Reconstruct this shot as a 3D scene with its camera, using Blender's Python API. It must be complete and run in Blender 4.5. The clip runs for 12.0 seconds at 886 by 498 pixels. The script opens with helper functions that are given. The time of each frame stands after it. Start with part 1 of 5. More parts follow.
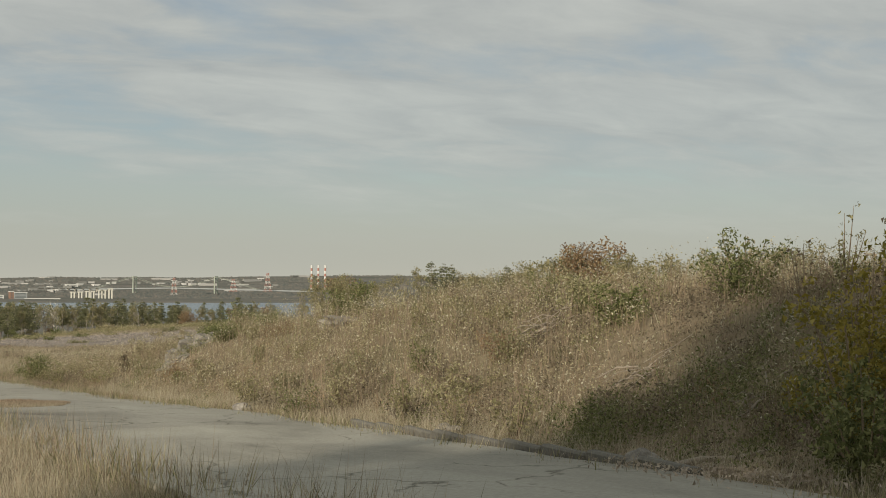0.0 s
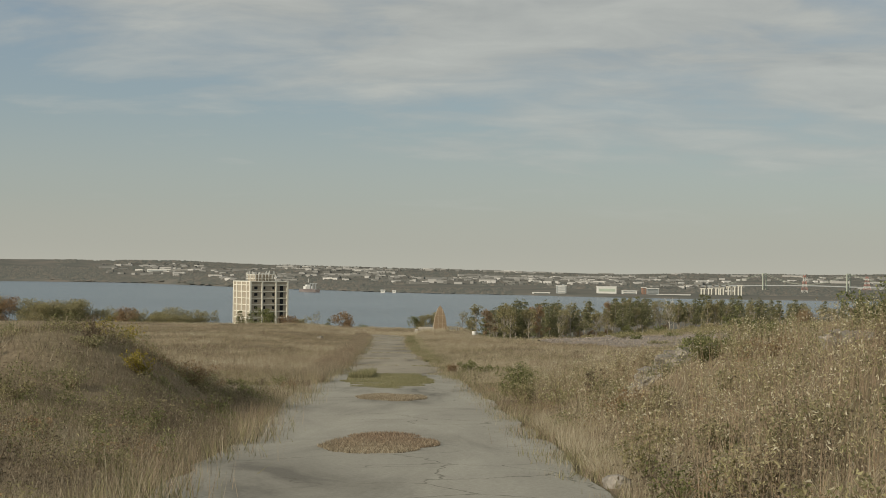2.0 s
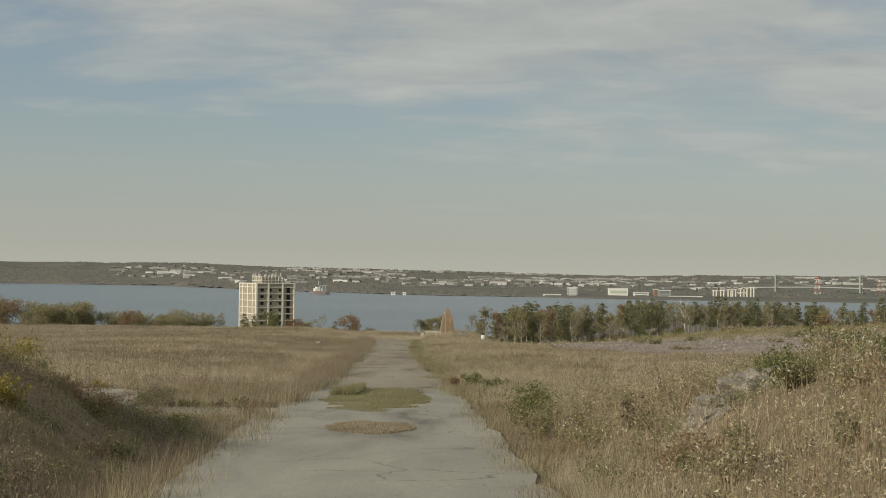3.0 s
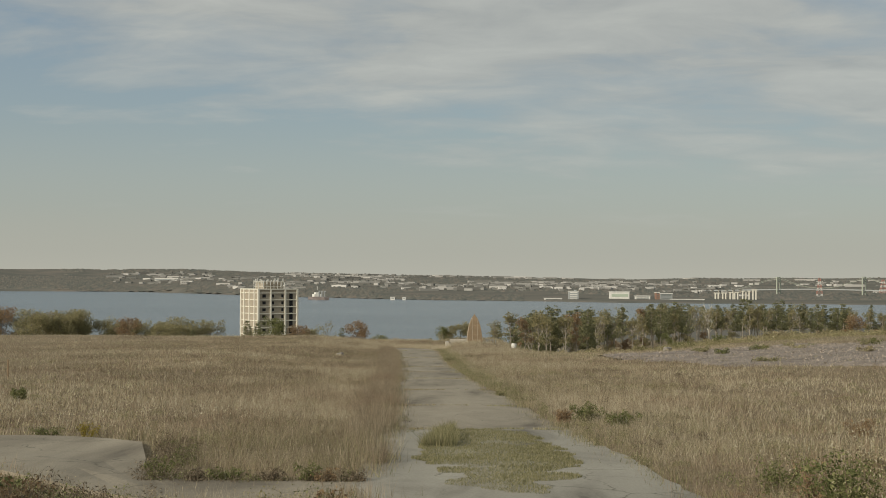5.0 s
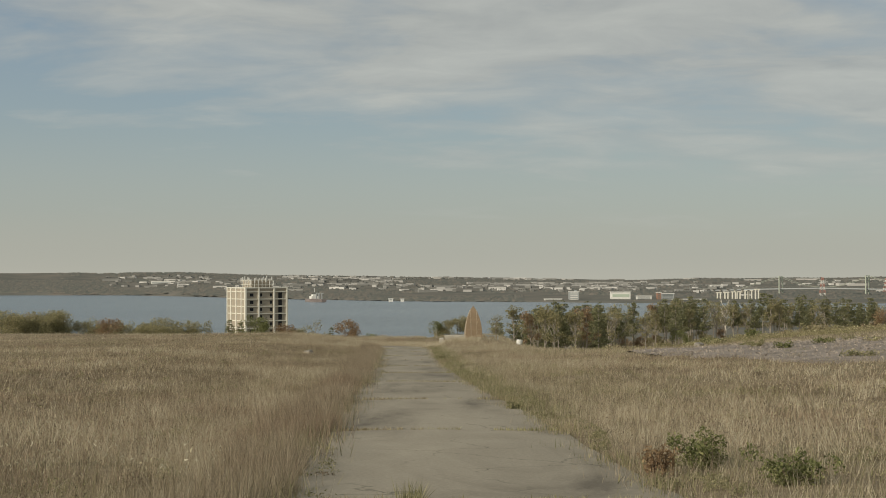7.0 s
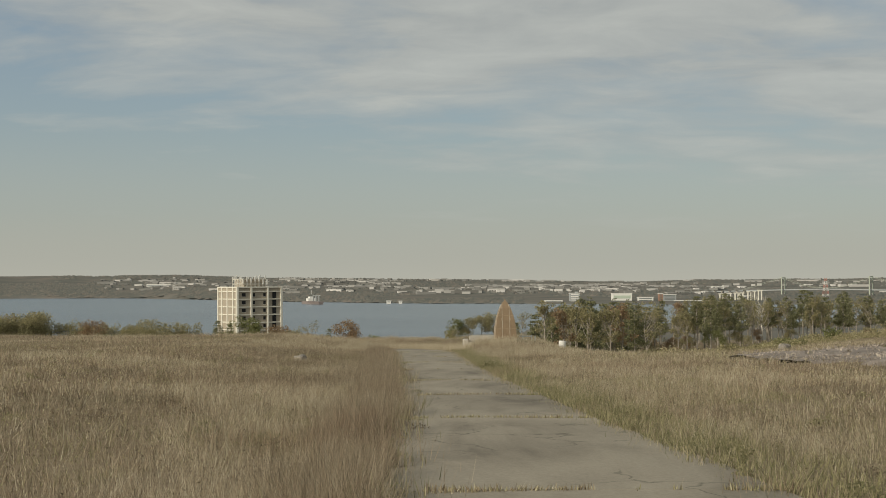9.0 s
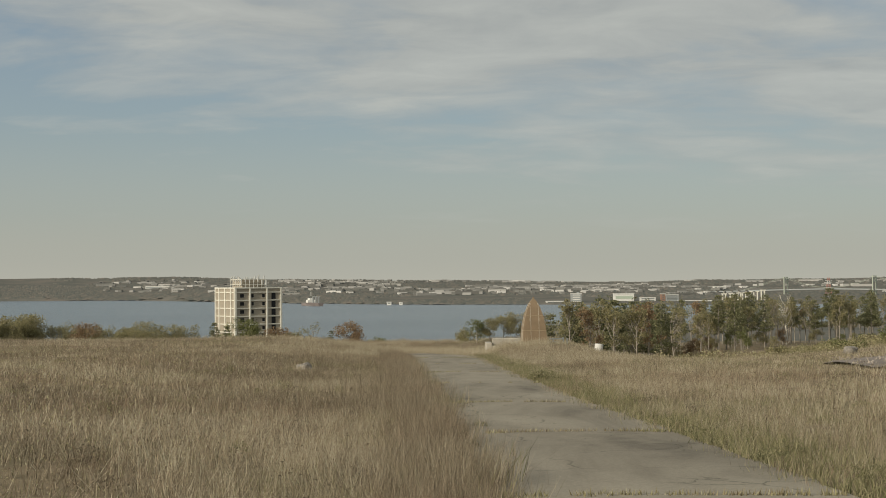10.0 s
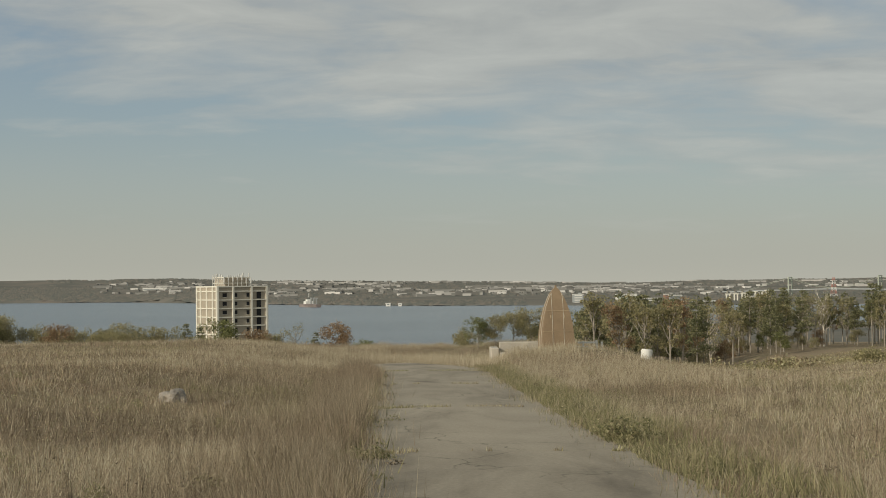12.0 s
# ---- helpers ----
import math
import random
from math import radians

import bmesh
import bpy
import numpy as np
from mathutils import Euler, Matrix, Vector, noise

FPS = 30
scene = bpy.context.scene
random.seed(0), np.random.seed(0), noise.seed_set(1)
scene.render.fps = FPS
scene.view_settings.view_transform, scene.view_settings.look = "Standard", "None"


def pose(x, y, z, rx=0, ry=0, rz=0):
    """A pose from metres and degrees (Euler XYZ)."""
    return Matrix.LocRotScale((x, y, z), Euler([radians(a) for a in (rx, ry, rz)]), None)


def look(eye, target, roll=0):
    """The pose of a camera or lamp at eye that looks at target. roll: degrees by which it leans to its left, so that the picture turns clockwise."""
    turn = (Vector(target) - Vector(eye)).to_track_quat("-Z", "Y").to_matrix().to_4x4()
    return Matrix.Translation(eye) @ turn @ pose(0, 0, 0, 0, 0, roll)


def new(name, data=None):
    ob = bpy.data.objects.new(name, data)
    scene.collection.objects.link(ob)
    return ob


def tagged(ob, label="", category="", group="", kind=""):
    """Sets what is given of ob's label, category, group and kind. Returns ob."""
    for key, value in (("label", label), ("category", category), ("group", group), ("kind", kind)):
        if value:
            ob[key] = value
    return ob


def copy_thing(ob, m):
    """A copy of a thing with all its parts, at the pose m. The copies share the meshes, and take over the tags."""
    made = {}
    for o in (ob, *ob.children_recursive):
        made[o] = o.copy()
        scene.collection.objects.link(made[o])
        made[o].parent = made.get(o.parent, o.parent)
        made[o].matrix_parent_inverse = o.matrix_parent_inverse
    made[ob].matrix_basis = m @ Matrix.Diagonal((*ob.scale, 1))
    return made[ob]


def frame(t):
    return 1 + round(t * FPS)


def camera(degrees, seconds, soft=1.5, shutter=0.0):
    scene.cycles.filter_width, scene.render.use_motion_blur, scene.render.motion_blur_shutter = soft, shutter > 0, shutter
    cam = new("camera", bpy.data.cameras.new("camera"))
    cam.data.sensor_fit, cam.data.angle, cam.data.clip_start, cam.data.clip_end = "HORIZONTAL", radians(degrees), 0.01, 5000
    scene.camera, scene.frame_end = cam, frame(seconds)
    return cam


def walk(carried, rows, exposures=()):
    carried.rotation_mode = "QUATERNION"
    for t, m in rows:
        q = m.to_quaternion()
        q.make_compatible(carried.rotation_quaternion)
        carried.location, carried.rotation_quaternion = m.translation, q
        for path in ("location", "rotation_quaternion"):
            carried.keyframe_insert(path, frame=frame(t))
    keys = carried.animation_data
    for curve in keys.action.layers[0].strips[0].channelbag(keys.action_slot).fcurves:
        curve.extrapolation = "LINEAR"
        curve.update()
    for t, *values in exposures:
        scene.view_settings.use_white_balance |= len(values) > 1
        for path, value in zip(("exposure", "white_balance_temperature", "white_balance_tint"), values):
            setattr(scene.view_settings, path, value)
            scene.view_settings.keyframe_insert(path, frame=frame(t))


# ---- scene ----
cam = camera(35.0, 12.0, soft=0.95)
# seconds, x, y, z, tilt, lean, turn
PATH = [
    (0, -9.24, 8.86, 5.10, 91.28, -0.29, -25.77),
    (0.1, -8.74, 9.16, 5.12, 91.25, -0.33, -23.79),
    (0.2, -8.23, 9.43, 5.14, 91.22, -0.37, -21.81),
    (0.3, -7.72, 9.72, 5.15, 91.19, -0.41, -19.78),
    (0.4, -7.22, 10.04, 5.17, 91.17, -0.45, -17.73),
    (0.5, -6.73, 10.44, 5.19, 91.14, -0.49, -15.66),
    (0.6, -6.25, 10.90, 5.20, 91.11, -0.50, -13.69),
    (0.7, -5.77, 11.41, 5.20, 91.08, -0.52, -11.81),
    (0.8, -5.30, 11.97, 5.21, 91.06, -0.53, -10.16),
    (0.9, -4.84, 12.58, 5.22, 91.03, -0.55, -8.54),
    (1, -4.40, 13.22, 5.23, 91.00, -0.56, -7.18),
    (1.1, -3.97, 13.90, 5.25, 90.99, -0.58, -6.83),
    (1.2, -3.55, 14.62, 5.27, 90.98, -0.61, -6.80),
    (1.4, -2.76, 16.19, 5.31, 90.96, -0.65, -6.77),
    (1.5, -2.38, 17.03, 5.31, 90.95, -0.67, -6.76),
    (1.6, -2.02, 17.93, 5.29, 90.94, -0.68, -6.72),
    (1.7, -1.66, 18.87, 5.25, 90.94, -0.68, -5.74),
    (1.8, -1.32, 19.86, 5.19, 90.94, -0.68, -2.88),
    (1.9, -1.01, 20.87, 5.14, 90.94, -0.68, -1.07),
    (2, -0.75, 21.91, 5.11, 90.94, -0.68, -0.41),
    (2.1, -0.53, 22.98, 5.08, 90.94, -0.67, -0.23),
    (2.2, -0.34, 24.08, 5.05, 90.94, -0.66, -0.15),
    (2.5, -0.00, 27.50, 5.00, 90.96, -0.61, -0.00),
    (3, -0.11, 33.48, 4.93, 91.02, -0.61, 0.03),
    (4, -2.39, 42.86, 4.79, 91.12, -0.41, -0.03),
    (5, -4.60, 53.07, 4.67, 91.21, -0.21, -0.08),
    (5.5, -4.63, 60.09, 4.62, 91.23, -0.07, -0.07),
    (6, -4.18, 68.06, 4.01, 91.26, 0.03, -0.07),
    (6.5, -3.77, 75.76, 3.18, 91.28, 0.11, -0.08),
    (7.5, -3.83, 92.88, 1.98, 91.33, 0.14, -0.14),
    (8.5, -5.33, 110.69, 1.22, 91.38, 0.17, -0.19),
    (9, -6.70, 119.26, 0.92, 91.41, 0.28, -0.24),
    (9.5, -7.76, 127.77, 0.68, 91.41, 0.39, -0.24),
    (10, -8.62, 136.64, 0.44, 91.46, 0.48, -0.26),
    (10.5, -8.85, 145.70, 0.32, 91.47, 0.52, -0.28),
    (11, -8.44, 154.81, 0.05, 91.51, 0.62, -0.23),
    (11.5, -7.99, 164.06, -0.35, 91.51, 0.60, -0.23),
    (12, -7.67, 173.04, -0.78, 91.52, 0.62, -0.25),
]
walk(cam, [(r[0], pose(*r[1:])) for r in PATH], [(0, 0.12, 6500, 7.0), (0.8, 0.03, 6500, 7.0), (2, 0.0, 6500, 7.0), (12, 0.0, 6500, 7.0)])

# ---- world and sun ----
SUN_ELEV, SUN_AZ = radians(22), radians(232)     # azimuth clockwise from +y: from behind and to the left
sun_way = Vector((math.sin(SUN_AZ) * math.cos(SUN_ELEV), math.cos(SUN_AZ) * math.cos(SUN_ELEV), math.sin(SUN_ELEV)))


def node(nt, kind, **inputs):
    n = nt.nodes.new(kind)
    for key, value in inputs.items():
        if key.startswith("s_"):
            n.inputs[int(key[2:])].default_value = value
    return n


def math_node(nt, op, a, b=None, clamp=False):
    n = nt.nodes.new("ShaderNodeMath")
    n.operation, n.use_clamp = op, clamp
    for i, v in enumerate((a, b)):
        if v is None:
            continue
        if isinstance(v, (int, float)):
            n.inputs[i].default_value = v
        else:
            nt.links.new(v, n.inputs[i])
    return n.outputs[0]


def ramp(nt, fac, stops):
    n = nt.nodes.new("ShaderNodeValToRGB")
    els = n.color_ramp.elements
    while len(els) < len(stops):
        els.new(0.5)
    for e, (p, c) in zip(els, stops):
        e.position, e.color = p, (*c, 1) if len(c) == 3 else c
    nt.links.new(fac, n.inputs[0])
    return n.outputs[0]


def noise_tex(nt, vec, scale, detail=4.0, rough=0.55, distort=0.0):
    n = nt.nodes.new("ShaderNodeTexNoise")
    n.inputs["Scale"].default_value, n.inputs["Detail"].default_value = scale, detail
    n.inputs["Roughness"].default_value, n.inputs["Distortion"].default_value = rough, distort
    if vec is not None:
        nt.links.new(vec, n.inputs["Vector"])
    return n.outputs["Fac"]


def mix(nt, fac, a, b, mode="MIX"):
    n = nt.nodes.new("ShaderNodeMix")
    n.data_type, n.blend_type = "RGBA", mode
    for sock, v in ((n.inputs[0], fac), (n.inputs[6], a), (n.inputs[7], b)):
        if isinstance(v, (int, float)):
            sock.default_value = v
        elif isinstance(v, tuple):
            sock.default_value = (*v, 1)
        else:
            nt.links.new(v, sock)
    return n.outputs[2]


def build_world():
    """A hazy autumn sky with broken sheets of high cloud, laid out on a level cloud deck."""
    w = bpy.data.worlds.new("sky")
    scene.world = w
    w.use_nodes = True
    nt = w.node_tree
    bg = nt.nodes["Background"]
    sky = nt.nodes.new("ShaderNodeTexSky")
    sky.sky_type, sky.sun_disc = "NISHITA", False
    sky.sun_elevation, sky.sun_rotation = SUN_ELEV, SUN_AZ
    sky.air_density, sky.dust_density, sky.ozone_density, sky.altitude = 1.0, 2.0, 1.0, 50
    tc = nt.nodes.new("ShaderNodeTexCoord")
    sep = nt.nodes.new("ShaderNodeSeparateXYZ")
    nt.links.new(tc.outputs["Generated"], sep.inputs[0])
    up = math_node(nt, "MAXIMUM", sep.outputs[2], 0.0)
    den = math_node(nt, "ADD", up, 0.17)
    comb = nt.nodes.new("ShaderNodeCombineXYZ")
    nt.links.new(math_node(nt, "DIVIDE", sep.outputs[0], den), comb.inputs[0])
    nt.links.new(math_node(nt, "DIVIDE", sep.outputs[1], den), comb.inputs[1])
    mp = nt.nodes.new("ShaderNodeMapping")
    mp.inputs["Location"].default_value = CLOUD_AT
    mp.inputs["Rotation"].default_value = (0, 0, radians(CLOUD_TURN))
    mp.inputs["Scale"].default_value = CLOUD_SCALE
    nt.links.new(comb.outputs[0], mp.inputs[0])
    big = noise_tex(nt, mp.outputs[0], 1.7, 8.0, 0.56, 0.35)
    fine = noise_tex(nt, mp.outputs[0], 5.0, 6.0, 0.58, 0.5)
    cover = math_node(nt, "ADD", math_node(nt, "MULTIPLY", big, 0.78), math_node(nt, "MULTIPLY", fine, 0.22))
    # the deck thickens upwards and towards the sunless side (+x)
    lift = math_node(nt, "ADD", up, math_node(nt, "MULTIPLY", sep.outputs[0], 0.14))
    lift = math_node(nt, "MULTIPLY", math_node(nt, "SUBTRACT", lift, 0.106), 2.5)
    lift = math_node(nt, "MINIMUM", math_node(nt, "MAXIMUM", lift, -0.14), 0.19)
    cover = math_node(nt, "ADD", cover, lift)
    dense = ramp(nt, cover, [(0.44, (0, 0, 0)), (0.53, (0.5, 0.5, 0.5)), (0.66, (1, 1, 1))])
    shade = ramp(nt, math_node(nt, "ADD", math_node(nt, "MULTIPLY", fine, 0.5), math_node(nt, "MULTIPLY", big, 0.5)),
                 [(0.35, CLOUD_DARK), (0.65, CLOUD_LIT)])
    haze = ramp(nt, up, [(0.0, (1, 1, 1)), (0.02, (0.66, 0.66, 0.66)), (0.05, (0.26, 0.26, 0.26)), (0.12, (0, 0, 0))])
    blue = ramp(nt, math_node(nt, "MULTIPLY", up, 4.0), [(0.10, (0.42, 0.455, 0.44)), (0.40, (0.315, 0.375, 0.405)), (0.75, (0.25, 0.315, 0.385))])
    air = mix(nt, 0.62, sky.outputs[0], mix(nt, 1.0, blue, (10.0, 10.0, 10.0), "MULTIPLY"))
    base = mix(nt, haze, air, HAZE)
    fade = ramp(nt, up, [(0.02, (0, 0, 0)), (0.08, (0.75, 0.75, 0.75)), (0.18, (0.92, 0.92, 0.92))])
    amount = mix(nt, 1.0, dense, fade, "MULTIPLY")
    sky_all = mix(nt, amount, base, shade)
    nt.links.new(sky_all, bg.inputs[0])
    bg.inputs[1].default_value = 0.10


CLOUD_AT, CLOUD_TURN, CLOUD_SCALE = (2.35, 0.6, 0.0), -16, (0.72, 1.15, 1.0)
CLOUD_DARK, CLOUD_LIT = (3.5, 3.62, 3.58), (4.95, 4.98, 4.68)
HAZE = (4.5, 4.35, 3.75)
build_world()
lamp = bpy.data.lights.new("sun", "SUN")
lamp.energy, lamp.angle, lamp.color = 3.2, radians(1.5), (1.0, 0.88, 0.73)
sun = new("sun", lamp)
sun.matrix_world = look(sun_way * 100, (0, 0, 0))


# ---- small tools ----
def mesh_np(name, verts, tris, mat=None, smooth=False):
    """A mesh from arrays of corners and faces (three or four corners each)."""
    verts, tris = np.asarray(verts, dtype=np.float32), np.asarray(tris, dtype=np.int32)
    me = bpy.data.meshes.new(name)
    k = tris.shape[1]
    me.vertices.add(len(verts))
    me.vertices.foreach_set("co", verts.ravel())
    me.loops.add(tris.size)
    me.loops.foreach_set("vertex_index", tris.ravel())
    me.polygons.add(len(tris))
    me.polygons.foreach_set("loop_start", np.arange(0, tris.size, k, dtype=np.int32))
    me.polygons.foreach_set("use_smooth", np.full(len(tris), smooth, dtype=bool))
    me.update(calc_edges=True)
    if mat:
        me.materials.append(mat)
    return me


def part(name, data, material, parent, label="", at=None):
    """Link a bmesh or a mesh as one object under a thing or a part."""
    if isinstance(data, bmesh.types.BMesh):
        me = bpy.data.meshes.new(name)
        data.to_mesh(me)
        data.free()
    else:
        me = data
    if material and not me.materials:
        me.materials.append(material)
    ob = new(name, me)
    if parent:
        ob.parent = parent
    if at is not None:
        ob.matrix_basis = at if isinstance(at, Matrix) else Matrix.Translation(at)
    if label:
        tagged(ob, label)
    return ob


def thing(name, at, label, category, group="", turn=0.0, kind=""):
    ob = new(name)
    ob.matrix_basis = pose(*at, 0, 0, turn)
    ob.empty_display_size = 0.2
    return tagged(ob, label, category, group, kind)


def box(bm, lo, hi, bevel=0.0):
    """A box between two corners, its edges broken by bevel."""
    m = Matrix.Translation([(a + b) / 2 for a, b in zip(lo, hi)]) @ Matrix.Diagonal([*(b - a for a, b in zip(lo, hi)), 1])
    r = bmesh.ops.create_cube(bm, size=1, matrix=m)
    if bevel:
        es = list({e for v in r["verts"] for e in v.link_edges})
        bmesh.ops.bevel(bm, geom=es, offset=bevel, segments=1, affect="EDGES")
    return bm


def boxes(*spec, bevel=0.0):
    bm = bmesh.new()
    for lo, hi in spec:
        box(bm, lo, hi, bevel)
    return bm


def tube_arrays(points, radii, sides=5):
    """Corners and quads of a tapering tube through the points."""
    points = [Vector(p) for p in points]
    vs, fs = [], []
    for i, p in enumerate(points):
        d = (points[min(i + 1, len(points) - 1)] - points[max(i - 1, 0)]).normalized()
        a = d.orthogonal().normalized()
        b = d.cross(a)
        for k in range(sides):
            t = 2 * math.pi * k / sides
            vs.append(p + (a * math.cos(t) + b * math.sin(t)) * radii[i])
        if i:
            o = (i - 1) * sides
            for k in range(sides):
                fs.append((o + k, o + (k + 1) % sides, o + sides + (k + 1) % sides, o + sides + k))
    return vs, fs


def tubes(name, runs, mat, sides=5):
    vs, fs = [], []
    for pts, rad in runs:
        v, f = tube_arrays(pts, rad, sides)
        fs += [tuple(i + len(vs) for i in q) for q in f]
        vs += v
    return mesh_np(name, [tuple(v) for v in vs], fs, mat, True)


def hash2(ix, iy, seed=0):
    n = (ix * 374761393 + iy * 668265263 + seed * 1442695041) & 0x7FFFFFFF
    n = ((n ^ (n >> 13)) * 1274126177) & 0x7FFFFFFF
    return ((n ^ (n >> 16)) & 0xFFFF) / 65535.0


def vnoise(x, y, scale, seed=0):
    """Smooth value noise, 0 to 1, with cells scale metres wide."""
    x, y = np.asarray(x, dtype=float) / scale, np.asarray(y, dtype=float) / scale
    ix, iy = np.floor(x).astype(np.int64), np.floor(y).astype(np.int64)
    fx, fy = x - ix, y - iy
    fx, fy = fx * fx * (3 - 2 * fx), fy * fy * (3 - 2 * fy)
    a, b = hash2(ix, iy, seed), hash2(ix + 1, iy, seed)
    c, d = hash2(ix, iy + 1, seed), hash2(ix + 1, iy + 1, seed)
    return (a * (1 - fx) + b * fx) * (1 - fy) + (c * (1 - fx) + d * fx) * fy


def fbm(x, y, scale, seed=0, octaves=3):
    out, amp, tot = 0.0, 1.0, 0.0
    for o in range(octaves):
        out, tot = out + amp * vnoise(x, y, scale / 2 ** o, seed + o), tot + amp
        amp *= 0.5
    return out / tot


def sstep(a, b, x):
    t = np.clip((np.asarray(x, dtype=float) - a) / (b - a), 0, 1)
    return t * t * (3 - 2 * t)


# ---- materials ----
def material(name, rough=0.9, spec=0.25):
    m = bpy.data.materials.new(name)
    m.use_nodes = True
    b = m.node_tree.nodes["Principled BSDF"]
    b.inputs["Roughness"].default_value = rough
    b.inputs["Specular IOR Level"].default_value = spec
    return m, m.node_tree, b


def plain(name, col, rough=0.8, var=0.15, scale=1.5, bump=0.0, bscale=20.0, metal=0.0):
    """A painted or weathered surface with soft blotches and fine grain."""
    m, nt, b = material(name, rough)
    tc = nt.nodes.new("ShaderNodeTexCoord")
    p = tc.outputs["Object"]
    f1, f2 = noise_tex(nt, p, scale, 5), noise_tex(nt, p, scale * 9, 3)
    f = math_node(nt, "ADD", math_node(nt, "MULTIPLY", f1, 0.65), math_node(nt, "MULTIPLY", f2, 0.35))
    c = ramp(nt, f, [(0.3, tuple(v * (1 - var) for v in col)), (0.7, tuple(min(1, v * (1 + var)) for v in col))])
    nt.links.new(c, b.inputs["Base Color"])
    b.inputs["Metallic"].default_value = metal
    if bump:
        bn = nt.nodes.new("ShaderNodeBump")
        bn.inputs["Strength"].default_value, bn.inputs["Distance"].default_value = bump, 0.02
        nt.links.new(noise_tex(nt, p, bscale, 5), bn.inputs["Height"])
        nt.links.new(bn.outputs[0], b.inputs["Normal"])
    return m


def leafy(name, stops, drift=0.0, drift_scale=0.08, alt=None, through_light=0.35, island=True):
    """Foliage: each leaf or blade takes its own tone; tones drift over the ground in patches."""
    m, nt, b = material(name, 0.75, 0.15)
    geo = nt.nodes.new("ShaderNodeNewGeometry")
    c = ramp(nt, geo.outputs["Random Per Island"], stops)
    if alt:
        f = noise_tex(nt, geo.outputs["Position"], drift_scale, 4, 0.6)
        f = ramp(nt, f, [(0.44, (0, 0, 0)), (0.62, (drift, drift, drift))])
        c2 = ramp(nt, geo.outputs["Random Per Island"], alt)
        c = mix(nt, f, c, c2)
    nt.links.new(c, b.inputs["Base Color"])
    tr = nt.nodes.new("ShaderNodeBsdfTranslucent")
    nt.links.new(c, tr.inputs[0])
    ms = nt.nodes.new("ShaderNodeMixShader")
    ms.inputs[0].default_value = through_light
    out = nt.nodes["Material Output"]
    nt.links.new(b.outputs[0], ms.inputs[1])
    nt.links.new(tr.outputs[0], ms.inputs[2])
    nt.links.new(ms.outputs[0], out.inputs[0])
    return m


M_GRASS = leafy("dry_grass", [(0.0, (0.15, 0.12, 0.08)), (0.3, (0.31, 0.255, 0.177)), (0.75, (0.46, 0.39, 0.28)), (1.0, (0.62, 0.56, 0.43))],
                0.85, 0.11, [(0.0, (0.14, 0.10, 0.07)), (0.5, (0.31, 0.225, 0.157)), (1.0, (0.47, 0.37, 0.265))])
M_BROWN = leafy("brown_grass", [(0.0, (0.087, 0.071, 0.05)), (0.5, (0.194, 0.157, 0.11)), (1.0, (0.349, 0.294, 0.21))])
M_PALE = leafy("pale_grass", [(0.0, (0.37, 0.31, 0.215)), (0.6, (0.53, 0.465, 0.34)), (1.0, (0.660, 0.609, 0.46))])
M_GREEN = leafy("green_grass", [(0.0, (0.13, 0.135, 0.068)), (0.5, (0.27, 0.255, 0.135)), (1.0, (0.43, 0.39, 0.24))])
M_WEED = leafy("weed_leaves", [(0.0, (0.17, 0.13, 0.083)), (0.5, (0.39, 0.32, 0.215)), (0.85, (0.46, 0.425, 0.25)), (1.0, (0.68, 0.63, 0.47))], 0.8, 0.2,
               [(0.0, (0.15, 0.16, 0.07)), (0.6, (0.33, 0.32, 0.155)), (1.0, (0.55, 0.51, 0.29))])
M_SEED = leafy("seed_heads", [(0.0, (0.45, 0.40, 0.26)), (1.0, (0.68, 0.64, 0.50))], through_light=0.3)
M_STALK = plain("weed_stalks", (0.27, 0.21, 0.145), 0.9, 0.25, 3)
M_SHRUB = leafy("shrub_leaves", [(0.0, (0.085, 0.10, 0.038)), (0.6, (0.18, 0.195, 0.08)), (1.0, (0.34, 0.34, 0.16))])
M_YELLOW = leafy("yellow_leaves", [(0.0, (0.20, 0.17, 0.035)), (0.6, (0.34, 0.28, 0.06)), (1.0, (0.46, 0.38, 0.12))])
M_RUST = leafy("rust_leaves", [(0.0, (0.18, 0.12, 0.075)), (0.6, (0.31, 0.22, 0.13)), (1.0, (0.42, 0.31, 0.18))])
M_CROWN = leafy("tree_leaves", [(0.0, (0.17, 0.16, 0.08)), (0.5, (0.31, 0.285, 0.15)), (1.0, (0.47, 0.42, 0.25))], through_light=0.45)
M_PINE = leafy("pine_needles", [(0.0, (0.10, 0.115, 0.065)), (0.6, (0.21, 0.215, 0.115)), (1.0, (0.34, 0.325, 0.18))], through_light=0.35)
M_BARK = plain("grey_bark", (0.31, 0.28, 0.235), 0.95, 0.3, 2)
M_BIRCH = plain("white_bark", (0.66, 0.62, 0.54), 0.85, 0.15, 3)
M_ROCK = plain("grey_stone", (0.25, 0.23, 0.20), 0.95, 0.6, 1.6, 1.0, 7)
M_KERB = plain("dark_kerb", (0.17, 0.16, 0.135), 0.95, 0.35, 1.5, 0.8, 12)
M_CREAM = plain("cream_concrete", (0.74, 0.72, 0.63), 0.85, 0.08, 0.5)
M_PANEL = plain("brown_panel", (0.36, 0.32, 0.255), 0.8, 0.1, 0.4)
M_GLASS = plain("dark_window", (0.02, 0.022, 0.025), 0.15, 0.2, 0.3)
M_WHITE = plain("white_paint", (0.72, 0.72, 0.68), 0.6, 0.1, 0.3)
M_STEEL = plain("pale_green_steel", (0.44, 0.48, 0.40), 0.6, 0.08, 0.05)
